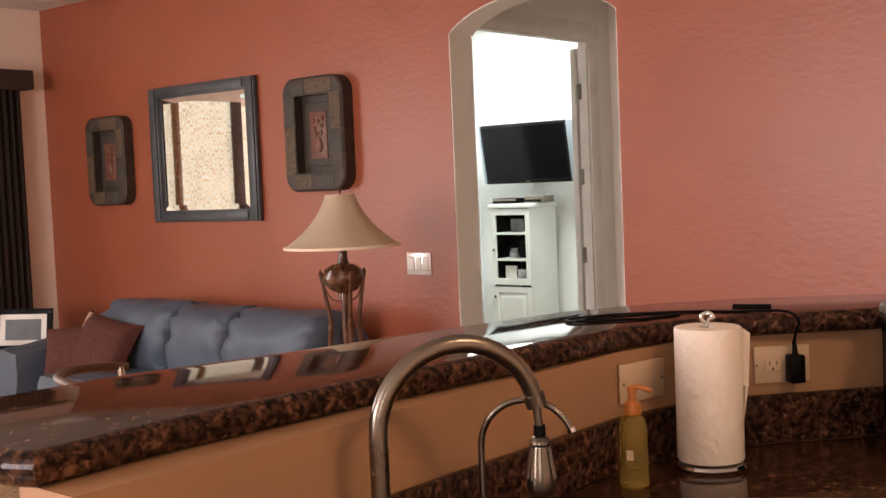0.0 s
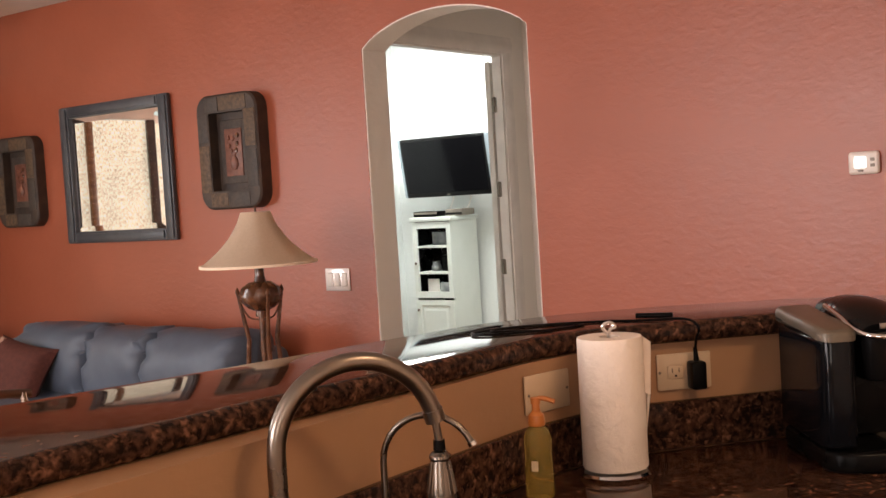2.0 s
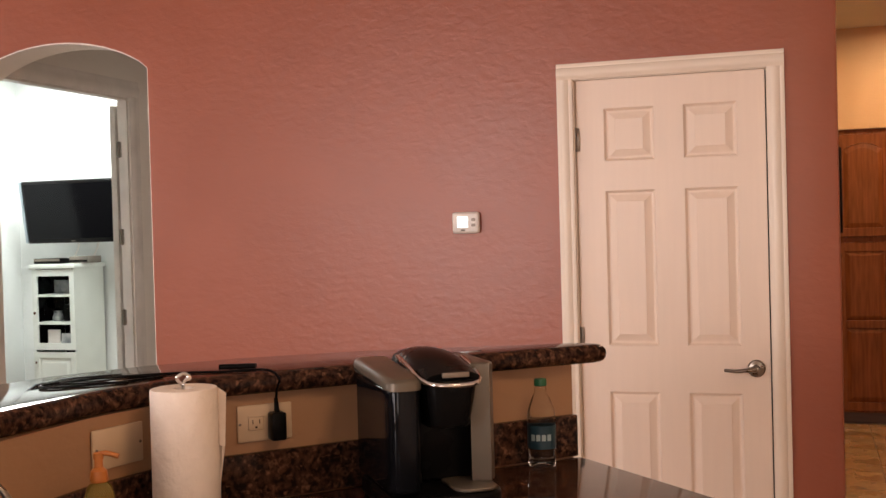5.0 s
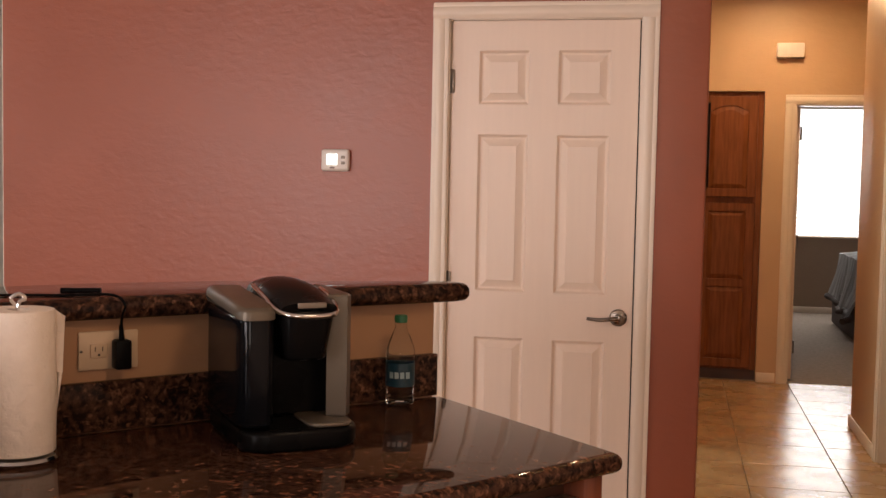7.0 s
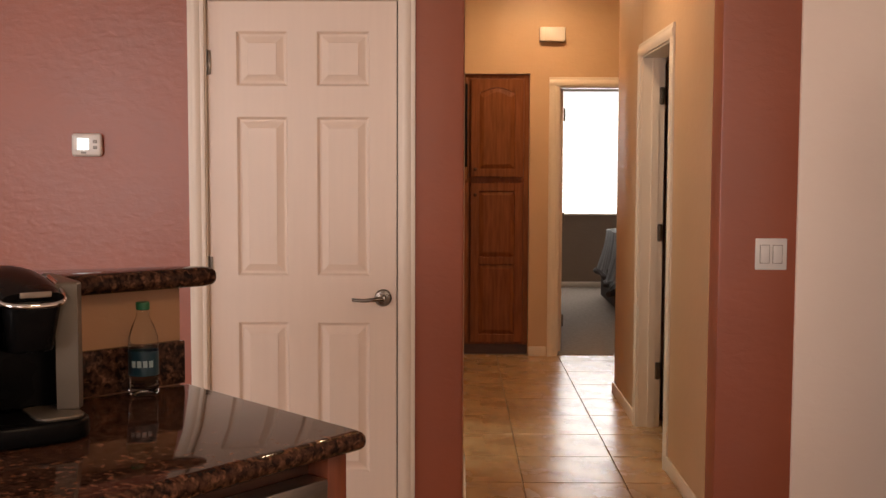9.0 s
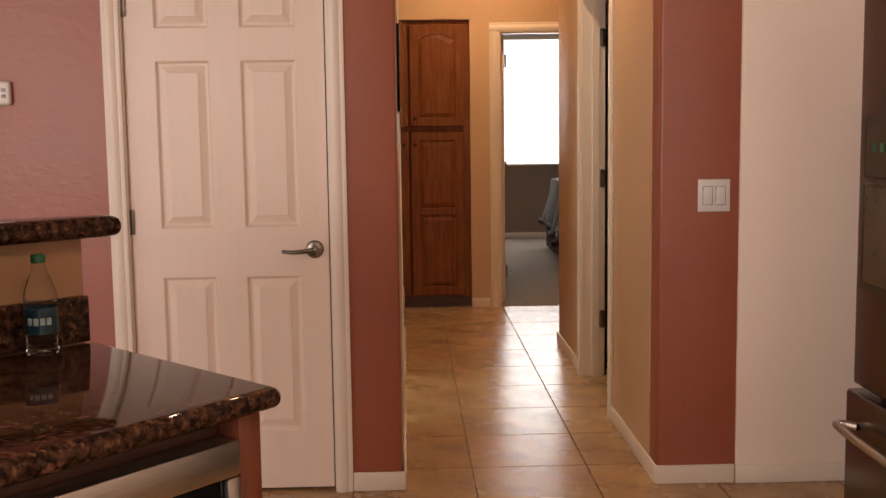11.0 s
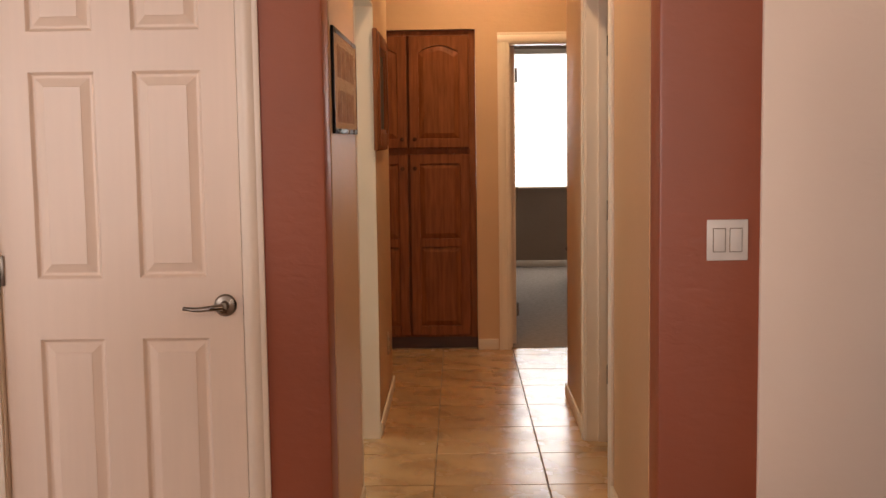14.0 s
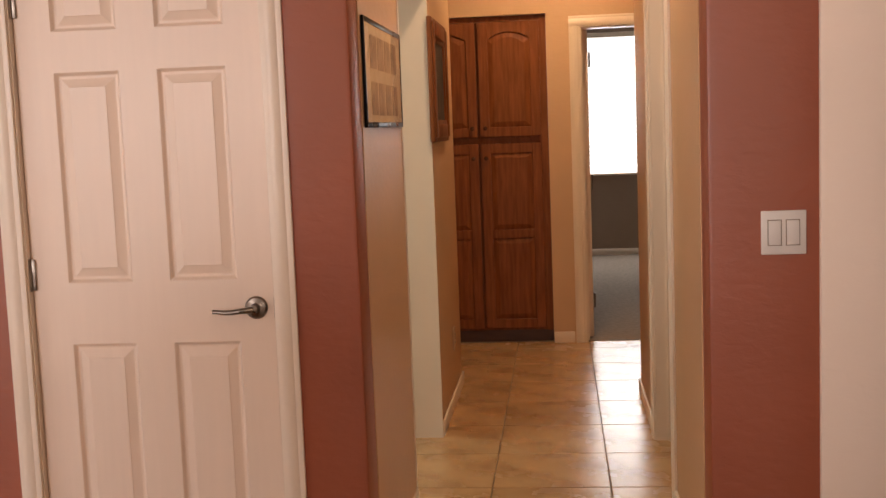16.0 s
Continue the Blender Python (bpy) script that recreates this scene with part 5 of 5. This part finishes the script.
plaque = carved_plaque(pose(-3.79, -0.001, 1.768))
copy_thing(plaque, pose(-5.775, -0.001, 1.706) @ Matrix.Diagonal((0.92, 0.9, 0.93, 1)))

# west window: woven shade with emission for the daylight, drapes and valance
wv = thing("woven_shade", pose(-6.56, -1.35, 1.2), "woven window shade with daylight put in as emission", "window shade")
part("shade_cloth", box(0.0, 0.20, -1.1, 0.006, 0.42, 1.00), WOVENBLIND, wv)
part("shade_cloth", box(0.0, -0.35, -1.1, 0.006, 0.19, 1.00), WOVENBLIND, wv)
part("shade_cloth", box(0.0, -1.60, -1.1, 0.006, -0.52, 1.00), WOVENBLIND, wv)
part("mullion", box(0.007, 0.185, -1.15, 0.035, 0.245, 1.02, bev=0.003), ENDWOOD, wv, "tan window mullion")
part("mullion", box(0.007, -0.53, -1.15, 0.035, -0.35, 1.02, bev=0.003), WOODDARK, wv, "dark window post")
part("head_rail", box(0.0, -1.60, 1.005, 0.05, 0.42, 1.075, bev=0.006), CREAM, wv, "pale head rail of the shade")
for y0, y1 in ((-0.93, -0.24), (-3.2, -2.95)):
    bm = bmesh.new()
    n = max(12, int((y1 - y0) / 0.012))
    top = []
    for k in range(n + 1):
        y = y0 + (y1 - y0) * k / n
        x = -6.505 + 0.016 * math.sin(2 * math.pi * y / 0.052)
        top.append((bm.verts.new((x, y, 0.02)), bm.verts.new((x, y, 2.26))))
    for a, b in zip(top, top[1:]):
        bm.faces.new((a[0], b[0], b[1], a[1]))
    bmesh.ops.solidify(bm, geom=bm.faces[:], thickness=0.004)
    single("drape", bm, DRAPE, "dark brown pleated drape at the window", "curtain", group="window drapes")
va = thing("valance_box", pose(-6.47, -1.6, 2.29), "dark brown ribbed valance above the window", "valance")
part("face_board", box(-0.02, 0.62, -0.065, 0.10, 1.40, 0.065, bev=0.006), DRAPE, va)
part("top_board", box(-0.10, 0.62, 0.04, -0.0205, 1.40, 0.06), DRAPE, va)

fx = thing("ceiling_light", pose(-5.58, -0.52, CEILING), "white round ceiling light near the wall", "ceiling light")
part("canopy", lathe([(0.0, 0.0), (0.17, 0.0), (0.18, -0.03), (0.15, -0.05), (0.0, -0.052)], 40), WHITEP, fx)
part("bowl", lathe([(0.155, -0.048), (0.15, -0.07), (0.10, -0.10), (0.0, -0.112), (0.0, -0.05)], 40, close=True), WHITEP, fx)

# ---- television room ----
tv = thing("television", pose(-5.00, 3.66, 1.70, 9, 0, 0), "black flat-screen television on a wall arm", "television")
part("housing", box(-0.455, -0.025, -0.265, 0.455, 0.035, 0.265, bev=0.012, seg=3), BLACKGLOSS, tv)
part("screen", box(-0.43, -0.0275, -0.225, 0.43, -0.0245, 0.24), SCREEN, tv)
part("badge", box(-0.02, -0.0275, -0.252, 0.02, -0.0252, -0.244), SILVERP, tv)
part("wall_arm", box(-0.1, 0.035, -0.1, 0.1, 0.22, 0.06, bev=0.004), BLACKMATT, tv)
TVSILVER = mat("blue_grey_speaker_strip", (0.36, 0.43, 0.48), (0.30, 0.36, 0.41), rough=0.3, metal=0.3)
for sx in (-1, 1):
    part("speaker_strip", prism([(sx * 0.456, -0.024), (sx * 0.50, 0.004), (sx * 0.50, 0.02), (sx * 0.456, 0.03)][::sx], -0.262, 0.262, bev=0.004), TVSILVER, tv, "blue-grey speaker strip")
gc = thing("glass_cabinet", pose(-5.075, 3.64, 0), "white display cabinet with a glazed door and shelves", "cabinet")
w2 = 0.205
part("side_panel", box(-w2, -0.14, 0, -w2 + 0.012, 0.25, 1.225), PALEPAINT, gc)
# this black sheet and the black back panel paint the cabinet's inner shade
part("inner_lining", box(-w2 + 0.0125, -0.13, 0.555, -w2 + 0.02, 0.234, 1.225), BLACKMATT, gc, "black sheet put in for the shaded inside")
part("side_panel", box(w2 - 0.02, -0.14, 0, w2, 0.25, 1.225), PALEPAINT, gc)
part("back_panel", box(-w2 + 0.02, 0.235, 0.03, w2 - 0.02, 0.249, 1.225), BLACKMATT, gc, "back panel blackened for the shaded inside")
part("top", box(-w2 - 0.02, -0.175, 1.225, w2 + 0.02, 0.26, 1.262, bev=0.006), PALEPAINT, gc)
part("bottom", box(-w2 + 0.02, -0.13, 0.04, w2 - 0.02, 0.234, 0.06), PALEPAINT, gc)
for z in (0.58, 0.765, 0.995):
    part("shelf", box(-w2 + 0.02, -0.12, z, w2 - 0.02, 0.234, z + 0.016), PALEPAINT, gc)
gd = part("glazed_door", join(box(-w2, -0.162, 0.555, -w2 + 0.045, -0.142, 1.22), box(w2 - 0.045, -0.162, 0.555, w2, -0.142, 1.22), box(-w2 + 0.045, -0.162, 1.165, w2 - 0.045, -0.142, 1.22), box(-w2 + 0.045, -0.162, 0.555, w2 - 0.045, -0.142, 0.61), box(-w2 + 0.045, -0.160, 0.765, w2 - 0.045, -0.144, 0.78), box(-w2 + 0.045, -0.160, 0.995, w2 - 0.045, -0.144, 1.01)), PALEPAINT, gc)
gp = part("pane", box(-w2 + 0.045, -0.153, 0.61, w2 - 0.045, -0.150, 1.165), PANE, gd)
gp.visible_shadow = False
part("knob", lathe([(0.0, 0), (0.006, 0), (0.012, 0.015), (0.0, 0.022)], 12, Matrix.Translation((-w2 + 0.028, -0.162, 0.86)) @ Matrix.Rotation(radians(90), 4, "X")), BRONZE, gd)
ld = part("lower_door", join(box(-w2, -0.152, 0.05, w2, -0.142, 0.535), box(-w2, -0.162, 0.05, -w2 + 0.05, -0.152, 0.535), box(w2 - 0.05, -0.162, 0.05, w2, -0.152, 0.535), box(-w2 + 0.05, -0.162, 0.05, w2 - 0.05, -0.152, 0.10), box(-w2 + 0.05, -0.162, 0.49, w2 - 0.05, -0.152, 0.535)), PALEPAINT, gc)
part("lower_panel", raised_panel(-w2 + 0.05, 0.10, w2 - 0.05, 0.49, -0.1615, 0.008), PALEPAINT, ld)
part("knob", lathe([(0.0, 0), (0.006, 0), (0.012, 0.015), (0.0, 0.022)], 12, Matrix.Translation((-w2 + 0.028, -0.162, 0.45)) @ Matrix.Rotation(radians(90), 4, "X")), BRONZE, ld)
DIM = mat("dim_framed_photo", (0.18, 0.19, 0.2), (0.4, 0.4, 0.38), rough=0.4, scale=14)
single("photo_card", box(-5.17, 3.62, 1.012, -5.03, 3.635, 1.125, bev=0.002), DIM, "small framed photo on the cabinet shelf", "photo")
single("keepsake", lathe([(0.0, 0), (0.035, 0), (0.045, 0.03), (0.03, 0.07), (0.036, 0.085), (0.0, 0.088)], 20), DIM, "small grey keepsake jar on the cabinet shelf", "ornament", pose(-5.14, 3.62, 0.782))
single("photo_card", box(-5.20, 3.56, 0.597, -5.08, 3.57, 0.715, bev=0.002), WHITEP, "white card standing on the cabinet shelf", "card")
single("photo_card", box(-5.06, 3.55, 0.597, -4.95, 3.56, 0.685, bev=0.002), DIM, "small card standing on the cabinet shelf", "card")
single("storage_box", box(-5.07, 3.6, 0.782, -4.94, 3.75, 0.92, bev=0.004), BLACKMATT, "dark box on the cabinet shelf", "box")
bx1 = thing("cable_box", pose(-5.15, 3.60, 1.263), "black and silver cable box on the cabinet", "cable box")
part("case", box(-0.13, -0.09, 0.004, 0.13, 0.10, 0.048, bev=0.004), BLACKMATT, bx1)
part("front_strip", box(-0.128, -0.093, 0.024, 0.128, -0.0895, 0.044), SILVERP, bx1)
bx2 = thing("media_player", pose(-4.885, 3.66, 1.263), "silver grey media player on the cabinet", "media player")
part("case", box(-0.09, -0.09, 0.004, 0.09, 0.10, 0.06, bev=0.004), SILVERP, bx2)
part("front_strip", box(-0.085, -0.093, 0.012, 0.085, -0.0895, 0.03), BLACKMATT, bx2)
for x in (-5.05, -4.86):
    single("tv_cable", tube(smooth_path([(x, 3.80, 1.52), (x + 0.01, 3.80, 1.42), (x - 0.01, 3.78, 1.34), (x, 3.72, 1.30)], 5), 0.006, 8), WHITEP, "white cable hanging below the television", "cable")

# ---- floor tiles ----
T, J = 0.457, 0.005
tile = box(0, 0, -0.010, T - J, T - J, 0.0, bev=0.0015, seg=1)
tile_me = bpy.data.meshes.new("tile")
tile.to_mesh(tile_me)
tile.free()
tile_me.materials.append(TILE)
X0, Y0 = 1.702 - 4 * T, 1.622 - 7 * T
for i in range(9):
    for j in range(13):
        x, y = X0 + i * T, Y0 + j * T
        if x + T < 3.4 and y + T < 4.40:
            piece("tile", tile_me, floor, pose(x + J / 2, y + J / 2, 0))
bm = bmesh.new()
for i in range(-14, 15):
    for j in range(-11, 13):
        if 0 <= i < 9 and 0 <= j < 13:
            continue
        x, y = X0 + i * T, Y0 + j * T
        if -6.58 < x < 3.0 and -8.0 < y < -0.4:
            add_box(bm, x + J / 2, y + J / 2, -0.010, x + T - J / 2, y + T - J / 2, 0.0)
tagged(part("tile_field", bm, TILE, floor), kind="stuff")
